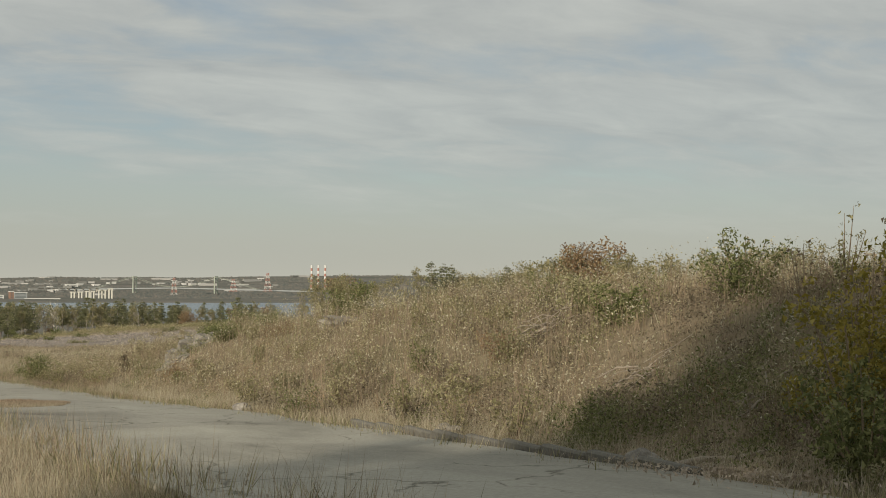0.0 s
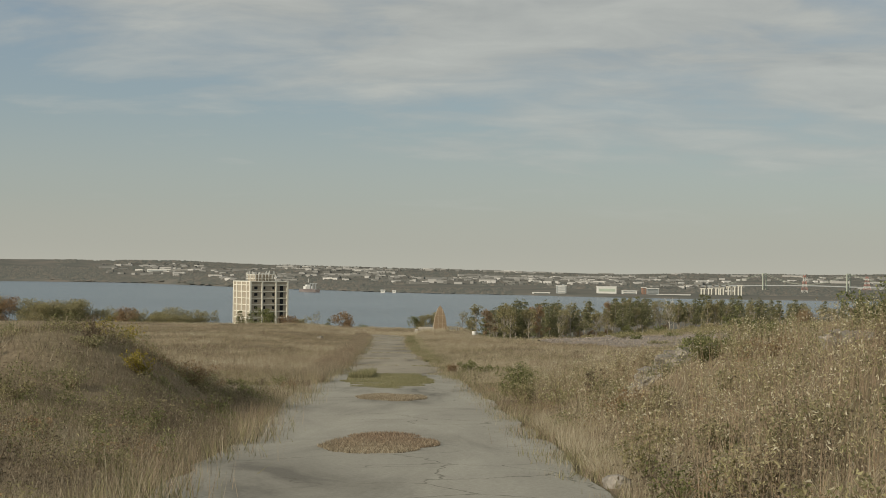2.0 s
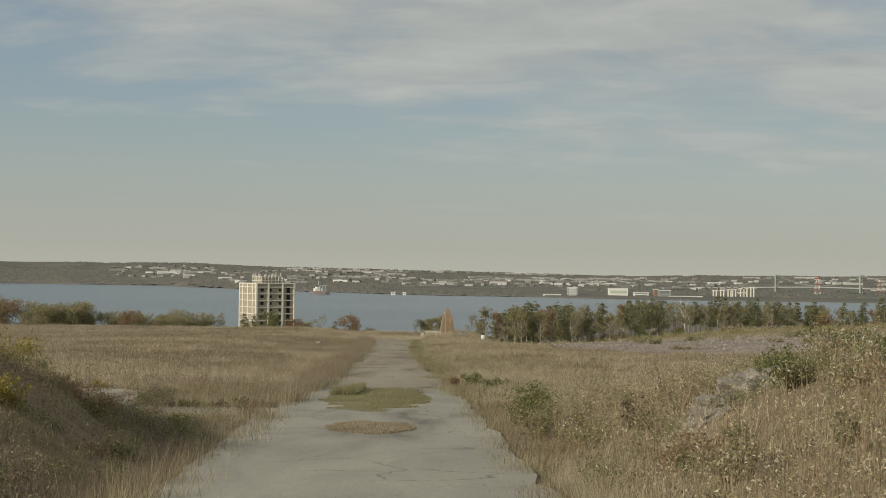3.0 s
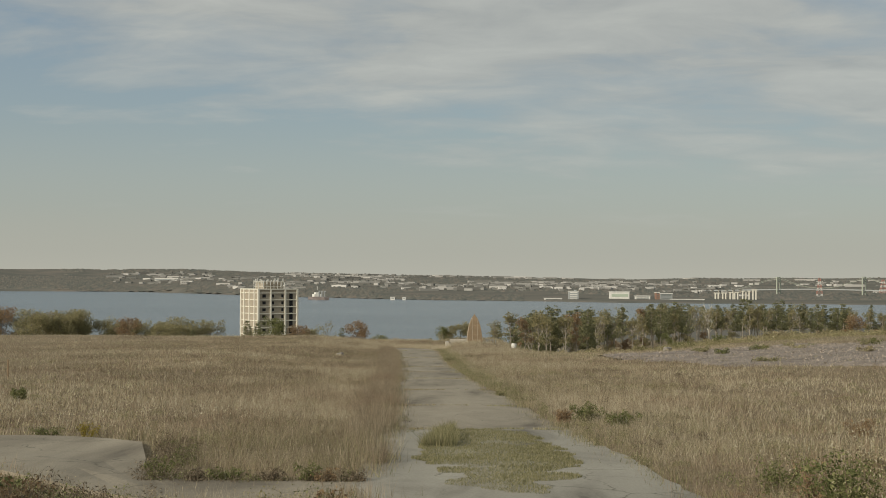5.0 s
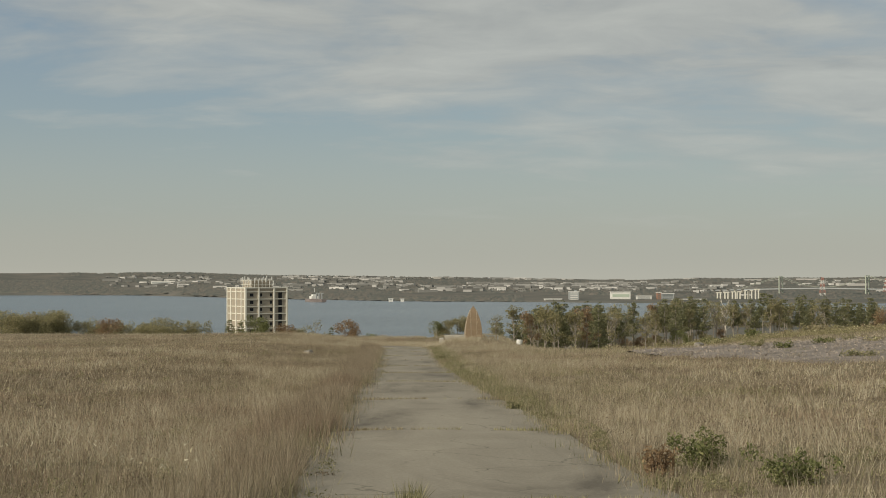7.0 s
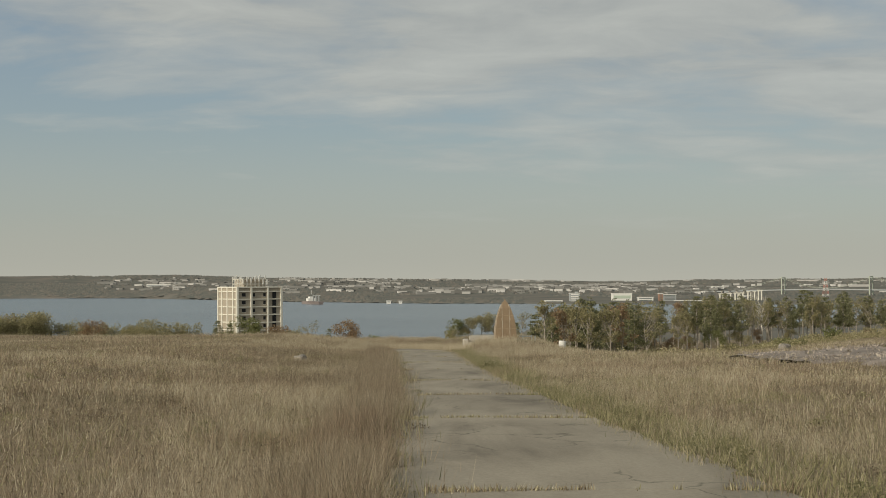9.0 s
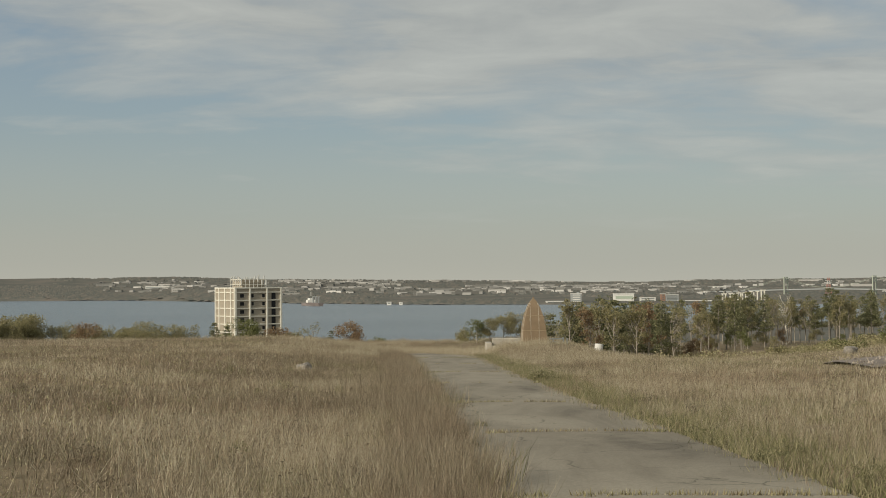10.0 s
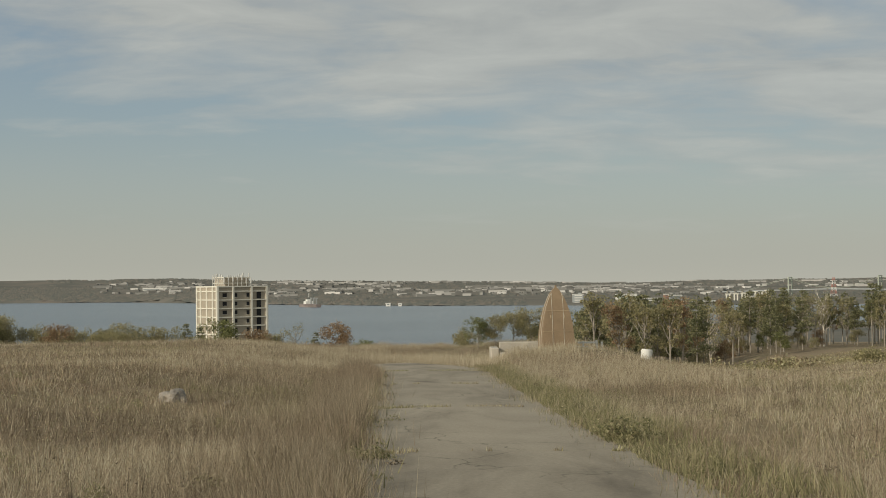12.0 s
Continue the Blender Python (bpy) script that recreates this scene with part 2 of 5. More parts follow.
# this red is paled to carry the haze over far pylons and chimneys
M_RED = plain("hazy_red_paint", (0.42, 0.20, 0.16), 0.6, 0.1, 0.3)
M_CONC = plain("grey_concrete", (0.42, 0.39, 0.33), 0.9, 0.2, 0.8, 0.5, 14)
M_CORTEN = plain("rusty_brown_cladding", (0.235, 0.175, 0.112), 0.75, 0.16, 1.4, 0.2, 10)


def ground_material():
    m, nt, b = material("ground", 1.0, 0.1)
    geo = nt.nodes.new("ShaderNodeNewGeometry")
    p = geo.outputs["Position"]
    a = ramp(nt, noise_tex(nt, p, 0.12, 6, 0.6), [(0.35, (0.21, 0.165, 0.11)), (0.5, (0.27, 0.215, 0.145)), (0.66, (0.21, 0.195, 0.11))])
    c = mix(nt, 0.55, a, ramp(nt, noise_tex(nt, p, 2.2, 5, 0.7), [(0.3, (0.13, 0.10, 0.065)), (0.7, (0.36, 0.295, 0.20))]))
    nt.links.new(c, b.inputs["Base Color"])
    bn = nt.nodes.new("ShaderNodeBump")
    bn.inputs["Strength"].default_value, bn.inputs["Distance"].default_value = 0.8, 0.15
    nt.links.new(noise_tex(nt, p, 3.0, 6, 0.7), bn.inputs["Height"])
    nt.links.new(bn.outputs[0], b.inputs["Normal"])
    return m


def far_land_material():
    """Wooded hills some miles off, the autumn haze mixed into their base colour."""
    m, nt, b = material("hazy_woods", 1.0, 0.0)
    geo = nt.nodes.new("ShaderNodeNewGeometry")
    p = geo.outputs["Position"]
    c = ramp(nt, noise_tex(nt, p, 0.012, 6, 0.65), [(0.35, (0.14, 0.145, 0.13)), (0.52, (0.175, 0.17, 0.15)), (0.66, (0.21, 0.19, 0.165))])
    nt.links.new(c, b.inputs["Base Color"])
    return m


def road_material(name, tone):
    """Old bleached pavement with worn streaks, dark stains and fine cracks."""
    m, nt, b = material(name, 0.92, 0.25)
    geo = nt.nodes.new("ShaderNodeNewGeometry")
    p = geo.outputs["Position"]
    mp = nt.nodes.new("ShaderNodeMapping")
    mp.inputs["Scale"].default_value = (1.0, 0.3, 1.0)
    nt.links.new(p, mp.inputs[0])
    big = ramp(nt, noise_tex(nt, mp.outputs[0], 0.35, 5, 0.6, 0.6), [(0.30, (0.17, 0.158, 0.132)), (0.38, (0.255, 0.24, 0.2)), (0.50, (0.33, 0.312, 0.262)), (0.70, (0.40, 0.38, 0.32))])
    fine = ramp(nt, noise_tex(nt, p, 14.0, 6, 0.7), [(0.3, (0.80, 0.80, 0.80)), (0.7, (1.1, 1.1, 1.1))])
    c = mix(nt, 1.0, mix(nt, 1.0, big, fine, "MULTIPLY"), tone, "MULTIPLY")
    vo = nt.nodes.new("ShaderNodeTexVoronoi")
    vo.feature = "DISTANCE_TO_EDGE"
    vo.inputs["Scale"].default_value = 0.33
    wob = nt.nodes.new("ShaderNodeVectorMath")
    wob.operation = "ADD"
    nz = nt.nodes.new("ShaderNodeTexNoise")
    nz.inputs["Scale"].default_value, nz.inputs["Detail"].default_value = 1.1, 5
    nt.links.new(p, nz.inputs["Vector"])
    nt.links.new(p, wob.inputs[0])
    nt.links.new(nz.outputs["Color"], wob.inputs[1])
    nt.links.new(wob.outputs[0], vo.inputs["Vector"])
    crack = ramp(nt, vo.outputs["Distance"], [(0.0, (1, 1, 1)), (0.012, (0, 0, 0))])
    some = ramp(nt, noise_tex(nt, p, 0.25, 2), [(0.47, (0, 0, 0)), (0.56, (0.8, 0.8, 0.8))])
    c = mix(nt, mix(nt, 1.0, crack, some, "MULTIPLY"), c, (0.09, 0.085, 0.06))
    nt.links.new(c, b.inputs["Base Color"])
    bn = nt.nodes.new("ShaderNodeBump")
    bn.inputs["Strength"].default_value, bn.inputs["Distance"].default_value = 0.4, 0.02
    nt.links.new(noise_tex(nt, p, 22, 6, 0.7), bn.inputs["Height"])
    nt.links.new(bn.outputs[0], b.inputs["Normal"])
    return m


def water_material():
    m, nt, b = material("harbour_water", 0.22, 0.5)
    geo = nt.nodes.new("ShaderNodeNewGeometry")
    p = geo.outputs["Position"]
    c = ramp(nt, noise_tex(nt, p, 0.004, 5, 0.6), [(0.35, (0.075, 0.105, 0.135)), (0.65, (0.11, 0.145, 0.175))])
    nt.links.new(c, b.inputs["Base Color"])
    bn = nt.nodes.new("ShaderNodeBump")
    bn.inputs["Strength"].default_value, bn.inputs["Distance"].default_value = 0.9, 1.2
    nt.links.new(noise_tex(nt, p, 0.16, 8, 0.7), bn.inputs["Height"])
    nt.links.new(bn.outputs[0], b.inputs["Normal"])
    return m


M_GROUND, M_FAR, M_WATER = ground_material(), far_land_material(), water_material()
# one pavement in three tones: paler at the start, browner further on
M_PALER, M_ROAD, M_BROWNED = road_material("paler_pavement", (1.12, 1.12, 1.11)), road_material("worn_pavement", (1.0, 1.0, 1.0)), road_material("browned_pavement", (0.92, 0.865, 0.80))

# ---- the lie of the land ----
SEA = -34.0
ROAD_Y = [0, 20, 28, 34, 45, 56, 70, 90, 112, 130, 150, 170, 190, 210, 230, 250, 262]
ROAD_L = [-4.6, -4.6, -4.6, -4.7, -5.0, -5.3, -5.9, -6.7, -7.0, -7.4, -7.9, -8.4, -9.1, -9.9, -10.6, -11.4, -12.5]
ROAD_R = [1.5, 1.6, 1.75, 1.9, 1.95, 2.05, 1.6, 1.1, 0.1, -0.6, -1.8, -2.7, -3.5, -4.0, -4.3, -4.6, -5.2]
LEVEL_Y = [-80, 0, 33.5, 45, 56, 78, 111, 131, 205, 250, 330, 600]
LEVEL_Z = [6.5, 3.6, 2.1, 1.6, 0.97, 0.1, -1.35, -2.06, -4.27, -5.66, -7.6, -12]


def level(y):
    """Height of the roadway along its length."""
    return np.interp(y, LEVEL_Y, LEVEL_Z)


def shore_dist(bearing):
    """How far off the opposite shore lies; bearing in degrees to the left of +y."""
    return np.interp(bearing, [-60, -10, 0, 5.4, 8, 10, 12, 16, 40, 60], [2150, 2280, 2440, 2780, 3100, 3450, 3800, 4020, 4150, 4200])


def crest(bearing):
    return np.interp(bearing, [-60, -19, -17, -12, -5, 0, 5.4, 10, 16, 30, 60], [14, 12, 11, 7, 9, 12, 20, 26, 32, 34, 34])


def height(x, y):
    x, y = np.asarray(x, dtype=float), np.asarray(y, dtype=float)
    z = level(y)
    left, right = np.interp(y, ROAD_Y, ROAD_L), np.interp(y, ROAD_Y, ROAD_R)
    off_l, off_r = left - x, x - right
    near = 1 - sstep(300, 330, y)
    # the field to the left lies a little above the road further on, with a weedy mound near its start
    z = z + sstep(1.0, 14, off_l) * np.interp(y, [60, 140, 220, 300], [0.1, 0.2, 0.75, 1.35])
    z = z + 2.5 * np.exp(-(np.where(x > -12.5, x + 12.5, (x + 12.5) * 0.8) / 4.1) ** 2 - ((y - 66) / 8.0) ** 2) * sstep(0.3, 4, off_l)
    z = z + 0.9 * np.exp(-((x + 12.0) / 5.0) ** 2 - ((y - 42) / 10.0) ** 2) * sstep(0.3, 5, off_l)
    # the bank to the right
    rise = np.interp(y, [-20, 15, 32, 50, 62, 76, 90, 108, 150, 200, 260, 330], [2.2, 2.6, 2.7, 2.8, 2.5, 1.4, 0.5, 0.1, 0.1, 0.2, 0.2, 0.2])
    z = z + rise * sstep(0.8, 8.5, off_r) + 0.45 * sstep(8, 30, off_r) * (1 - sstep(60, 100, y))
    z = z + np.clip(0.036 * (x - 12), 0, 3.2) * sstep(95, 150, y) * (1 - sstep(330, 420, y))
    z = z + np.clip(0.04 * (x - 25), 0, 4.0) * (1 - sstep(100, 260, y)) * sstep(30, 60, y)
    # right of the spire the ground falls away to the wood
    z = z - sstep(4, 12, x) * np.interp(y, [225, 250, 280, 330, 420], [0, 0.7, 1.6, 3.2, 3.2]) * (1 - 0.8 * sstep(20, 60, x))
    rough = (fbm(x, y, 9, 3) - 0.5) * 0.5 + (fbm(x, y, 2.3, 7) - 0.5) * 0.16
    z = z + rough * sstep(0.2, 3, np.maximum(off_l, off_r))
    # bare rock and rubble heave up on the right
    z = z + 0.5 * np.exp(-((x - 7.0) / 2.6) ** 2 - ((y - 66) / 4.0) ** 2)
    # the bed of the road is cut slightly in
    z = z - 0.10 * (1 - sstep(-0.6, 0.4, np.maximum(off_l, off_r))) * near
    z = z + 0.75 * sstep(283, 293, y) * (1 - sstep(6, 20, np.abs(x + 4)))
    # a low swell in front of the spire and its walls
    z = z + 0.65 * sstep(-4.4, -2.4, x) * (1 - sstep(2.5, 7.5, x)) * np.exp(-((y - 266) / 6.0) ** 2)
    # the bank down to the water
    fall = np.interp(y, [298, 308, 332, 420, 520, 700, 950, 1100], [0, 0.5, 2.2, 8.0, 12.0, 19.0, 27.0, 36])
    tilt = 0.42 + 0.58 * (1 - sstep(10, 75, x))
    z = z - fall * tilt
    # far side
    d = np.hypot(x + 2, y - 90)
    b = np.degrees(np.arctan2(-(x + 2), np.maximum(y - 90, 1e-3)))
    sd = shore_dist(b) + (fbm(x, y, 300, 11) - 0.5) * 160
    up = np.clip((d - sd) / np.maximum(4550 - sd, 200), 0, 1.3)
    fz = SEA + 1.5 + (crest(b) - SEA - 1.5) * np.minimum(up, 1) ** np.interp(b, [-14, -7], [1.7, 0.8]) + (fbm(x, y, 420, 5, 4) - 0.5) * 22 * np.minimum(up * 3, 1)
    fz = np.where(d > sd, fz, SEA - 5 - np.clip((sd - d) * 0.02, 0, 25))
    w = sstep(1100, 1400, y)
    return z * (1 - w) + fz * w


def axis(marks):
    """Grid lines: spans of (from, to, step)."""
    return np.unique(np.concatenate([np.arange(a, b, s) for a, b, s in marks]))


def grid(name, xs, ys, fn, mat):
    gx, gy = np.meshgrid(xs, ys)
    v = np.stack([gx.ravel(), gy.ravel(), fn(gx, gy).ravel()], 1)
    n, m = len(xs), len(ys)
    i = (np.arange(m - 1)[:, None] * n + np.arange(n - 1)[None, :]).ravel()
    return mesh_np(name, v, np.stack([i, i + 1, i + n + 1, i + n], 1), mat, True)


gxs = axis([(-2900, -1200, 60), (-1200, -300, 30), (-300, -80, 12), (-80, -30, 3), (-30, 30, 0.8), (30, 90, 3), (90, 300, 10), (300, 1300, 30), (1300, 2901, 60)])
gys = axis([(-80, 0, 5), (0, 120, 0.9), (120, 310, 1.6), (310, 420, 5), (420, 1100, 20), (1100, 2100, 100), (2100, 4820, 25)])
ground = new("ground", grid("ground", gxs, gys, height, M_GROUND))
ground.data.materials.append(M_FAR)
# faces past y = 560 get the colour with haze mixed in
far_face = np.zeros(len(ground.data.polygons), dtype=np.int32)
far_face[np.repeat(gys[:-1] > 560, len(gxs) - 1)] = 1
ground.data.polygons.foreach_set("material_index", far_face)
tagged(ground, "rough dry grassland falling away to a wide harbour", "ground", kind="structure")
wv = [(-3600, 420, SEA), (3600, 420, SEA), (3600, 4850, SEA), (-3600, 4850, SEA)]
water = new("water", mesh_np("water", wv, [(0, 1, 2, 3)], M_WATER))
tagged(water, "calm blue-grey harbour water with faint ripples", "water", kind="structure")

# ---- the road ----
TOP = 0.05


def road_edges(s):
    """Left and right edge points at s metres along the road; past 262 it sweeps off to the left."""
    if s <= 255:
        return (np.interp(s, ROAD_Y, ROAD_L), s), (np.interp(s, ROAD_Y, ROAD_R), s)
    a = min((s - 255) / 26.0, 0.62)
    cx, cy = -30.0, 255.0
    rl, rr = 18.5, 25.2
    return (cx + rl * math.cos(a), cy + rl * math.sin(a)), (cx + rr * math.cos(a), cy + rr * math.sin(a) * 1.15)


def slab(s0, s1, across=10):
    """One length of pavement with a ragged edge and some thickness."""
    rows = max(2, int((s1 - s0) / 0.8))
    v, f = [], []
    for i in range(rows + 1):
        s = s0 + (s1 - s0) * i / rows
        (lx, ly), (rx, ry) = road_edges(s)
        wl, wr = 0.7 * (fbm(s, 1.0, 2.6, 21) - 0.5), 0.5 * (fbm(s, 9.0, 2.2, 22) - 0.5)
        for k in range(across + 1):
            t = k / across
            x, y = lx + (rx - lx) * t, ly + (ry - ly) * t
            if k == 0:
                x -= float(wl)
            if k == across:
                x += float(wr)
            z = float(level(y) if s <= 250 else max(level(y), height(x, y) + 0.07)) + TOP + 0.05 * (1 - (2 * t - 1) ** 2) + 0.03 * (float(vnoise(x, y, 2.0, 4)) - 0.5)
            v.append((x, y, z))
    n = across + 1
    for i in range(rows):
        for k in range(across):
            a = i * n + k
            f.append((a, a + 1, a + n + 1, a + n))
    rim = [k for k in range(n)] + [i * n + n - 1 for i in range(1, rows + 1)] + [rows * n + k for k in range(n - 2, -1, -1)] + [i * n for i in range(rows - 1, 0, -1)]
    base = len(v)
    v += [(v[i][0], v[i][1], v[i][2] - 0.22) for i in rim]
    for j in range(len(rim)):
        a, b = rim[j], rim[(j + 1) % len(rim)]
        f.append((b, a, base + j, base + (j + 1) % len(rim)))
    return mesh_np("slab", v, f, M_PALER if s0 < 36 else M_ROAD if s0 < 105 else M_BROWNED, False)


road = thing("road", (0, 0, 0), "old cracked pavement, bleached grey, with weedy joints", "road", kind="structure")
joints = [2, 20, 38, 55.5, 73, 90, 107, 124, 141, 158, 171, 184.5, 201, 217, 236, 255, 271]
for s0, s1 in zip(joints[:-1], joints[1:]):
    part("slab", slab(s0 + 0.015, s1 - 0.015), M_ROAD, road)


def track_far(x):
    """The far edge of the side track: it widens into a turning place away from the road."""
    return np.interp(x, [-50, -30, -16.5, -13.6, -12.4, -11.6, -5], [101.5, 101.0, 100.0, 97.0, 90.5, 87.6, 87.0])


bv, n = [], 30
for i in range(n + 1):
    x = -5.0 - 45 * i / n
    w = 0.6 * (float(fbm(x, 0, 3, 31)) - 0.5)
    y0, y1 = float(np.interp(x, [-50, -16, -11.5, -5], [90.5, 88.8, 84.2, 83.2])) + w, float(track_far(x)) + 0.5 * (float(fbm(x, 7, 2, 32)) - 0.5)
    for k in range(9):
        y = y0 + (y1 - y0) * k / 8
        bv.append((x, y, float(height(x, y)) + 0.10))
bf = [(i * 9 + k, i * 9 + k + 1, (i + 1) * 9 + k + 1, (i + 1) * 9 + k) for i in range(n) for k in range(8)]
rim = [i * 9 for i in range(n + 1)] + [n * 9 + k for k in range(1, 9)] + [i * 9 + 8 for i in range(n - 1, -1, -1)] + list(range(7, 0, -1))
low = len(bv)
bv += [(bv[i][0], bv[i][1], bv[i][2] - 0.4) for i in rim]
bf += [(rim[j], rim[(j + 1) % len(rim)], low + (j + 1) % len(rim), low + j) for j in range(len(rim))]
part("side_track", mesh_np("side_track", bv, [q[::-1] for q in bf], M_BROWNED), M_BROWNED, road, "short bleached side track joining the road")
kerb_pts = [(s, road_edges(s)[1]) for s in np.arange(24, 38, 1.4)]
for (s0, a), (s1, b) in zip(kerb_pts[:-1], kerb_pts[1:]):
    bm = bmesh.new()
    length = math.hypot(b[0] - a[0], b[1] - a[1]) - 0.04
    box(bm, (-0.09, 0, -0.2), (0.09, length, 0.09), 0.035)
    ang = -math.degrees(math.atan2(b[0] - a[0], b[1] - a[1]))
    part("kerbstone", bm, M_KERB, road, at=pose(a[0] + 0.12, a[1], float(level(a[1])) + TOP, 0, 0, ang))


# ---- grass ----
PATCHES = [(-1.95, 54.2, 1.3, 3.3), (-2.3, 76.2, 1.35, 3.0), (-3.0, 96.0, 2.3, 11.5)]   # weeds growing through the pavement


def on_road(x, y, grow=0.0):
    """True where the pavement lies open."""
    l, r = np.interp(y, ROAD_Y, ROAD_L), np.interp(y, ROAD_Y, ROAD_R)
    wob = (fbm(x, y, 1.3, 41) - 0.5) * 1.9
    inside = (x > l - grow + wob) & (x < r + grow + wob) & (y < 258)
    d = np.hypot(x + 30, (y - 255) / 1.10)
    inside |= (y >= 254) & (d > 18.2 - grow + wob) & (d < 25.4 + grow + wob) & (x > -13.6 + 2 * wob)
    inside |= (x < l + 0.5) & (x > -50) & (y > np.interp(x, [-50, -16, -11.5, -5], [90.9, 89.2, 84.6, 83.6]) + wob) & (y < np.interp(x, [-50, -30, -16.5, -13.6, -12.4, -11.6, -5], [101.5, 101.0, 100.0, 97.0, 90.5, 87.6, 87.0]) - 0.3 + wob)
    return inside


def in_patch(x, y):
    out = np.zeros(np.shape(x), dtype=bool)
    for px, py, ax, ay in PATCHES:
        out |= ((x - px) / ax) ** 2 + ((y - py) / ay) ** 2 < 0.30 + 1.25 * fbm(x, y, 1.4, 5)
    return out


def on_scree(x, y):
    return ((x - 43) / 27) ** 2 + ((y - 203) / 44) ** 2 + (fbm(x, y, 12, 51) - 0.5) * 1.3 < 1


rng = np.random.default_rng(5)


def sow(density, lats, y0, y1, centre=-2.5):
    """Scatter points both sides of the way, thinner further off to the side."""
    px, py = [], []
    for a, b in zip(lats[:-1], lats[1:]):
        for side in (-1, 1):
            mid = (a + b) / 2
            n = int(density(mid) * (b - a) * (y1 - y0))
            y = rng.uniform(y0, y1, n)
            px.append(centre - 0.022 * (y - 30) + side * rng.uniform(a, b, n))
            py.append(y)
    return np.concatenate(px), np.concatenate(py)


def blades(name, x, y, h, w, mat, lean=0.28, z=None):
    """One bent sliver for each blade of grass."""
    n = len(x)
    z = height(x, y) - 0.03 if z is None else z
    t, a = rng.uniform(0, 2 * np.pi, n), rng.uniform(0, 2 * np.pi, n)
    l = np.abs(rng.normal(0, lean * 0.62, n)) * h
    # a tuft leans as one
    ox, oy = (vnoise(x, y, 0.55, 301) - 0.45) * lean * h, (vnoise(x, y, 0.55, 302) - 0.5) * lean * h
    dx, dy = np.cos(t) * w / 2, np.sin(t) * w / 2
    v = np.empty((n, 3, 3), dtype=np.float32)
    v[:, 0] = np.stack([x - dx, y - dy, z], 1)
    v[:, 1] = np.stack([x + dx, y + dy, z], 1)
    v[:, 2] = np.stack([x + np.cos(a) * l + ox, y + np.sin(a) * l + oy, z + h], 1)
    return mesh_np(name, v.reshape(-1, 3), np.arange(3 * n).reshape(-1, 3), mat)


def far_of(x, y):
    lat = np.abs(x + 2.5 + 0.022 * (y - 30))
    return np.maximum(14, 3.1 * lat)


LATS = [0, 1.5, 3, 4.5, 6, 8, 11, 15, 20, 27, 36, 50, 70, 100, 140]
gx, gy = sow(lambda m: 430 * (14 / max(14, 3.1 * m)) ** 1.55, LATS, 14, 312)
keep = ~on_road(gx, gy) & ~in_patch(gx, gy) & ~(on_scree(gx, gy) & (rng.random(len(gx)) < 0.95))
keep &= ~((((gx - 7) / 1.7) ** 2 + ((gy - 66) / 2.6) ** 2 < 1) & (rng.random(len(gx)) < 0.8))
bank = sstep(0.5, 3.0, gx - np.interp(gy, ROAD_Y, ROAD_R)) * (1 - sstep(66, 92, gy))          # the weedy bank: thinner grass
clump = 0.6 * fbm(gx, gy, 0.9, 60, 2) + 0.4 * vnoise(gx, gy, 0.35, 66)
keep &= rng.random(len(gx)) < (0.12 + 1.5 * fbm(gx, gy, 3.5, 61) * 3.4 * clump ** 2) * (1 - 0.4 * bank)
gx, gy, bank, clump = gx[keep], gy[keep], bank[keep], clump[keep]
N = len(gx)
edge = np.minimum(np.abs(gx - np.interp(gy, ROAD_Y, ROAD_L)), np.abs(gx - np.interp(gy, ROAD_Y, ROAD_R)))
tall = (0.12 + 0.42 * fbm(gx, gy, 6, 62) + 0.62 * clump) * 0.60 * rng.uniform(0.25, 1.35, N) * np.where(gx < np.interp(gy, ROAD_Y, ROAD_L) + 1.5, 1.0 + 0.35 * np.exp(-edge / 1.2) * (gy > 90), 0.40 + 0.60 * sstep(0, 1.8, edge))
wide = np.clip(0.0058 * (far_of(gx, gy) / 14) ** 1.2, 0.0052, 0.036) * rng.uniform(0.5, 1.5, N)
tone = fbm(gx, gy, 9, 63, 4) * 0.6 + fbm(gx, gy * 0.45, 5.5, 65, 3) * 0.4 + (vnoise(gx, gy, 1.1, 67) - 0.5) * 0.16 + 0.13 * ((gx > -4) & (gy > 80)) + 0.09 * bank + 0.10 * (gy > 262)
moist = fbm(gx, gy * 0.6, 15, 64, 4) + (vnoise(gx, gy, 1.6, 68) - 0.5) * 0.14 + 0.22 * np.exp(-edge / 0.7) + 0.22 * np.exp(-edge / 1.4) * ((gx > -6) & (gy > 140))
# dark growth on the mound, deepened further to stand in for its shaded flank
mound = np.exp(-((gx + 9.5) / 5.0) ** 2 - ((gy - 62) / 12.0) ** 2)
moist = moist + 0.22 * mound
start = np.exp(-((gx + 6.5) / 4.5) ** 2 - ((gy - 25) / 11.0) ** 2)
tall = tall * (1 - 0.28 * sstep(25, 70, far_of(gx, gy)))
roll = rng.random(N)
green = roll < 0.06 + 0.5 * sstep(0.50, 0.66, moist)
pale = ~green & (rng.random(N) < (0.07 + 0.6 * sstep(0.53, 0.64, tone)) * (1 - 0.9 * mound) + 0.8 * start)
brown = ~green & ~pale & (rng.random(N) < 0.10 + 0.6 * sstep(0.52, 0.42, tone) + 0.7 * mound + 0.05 * bank)
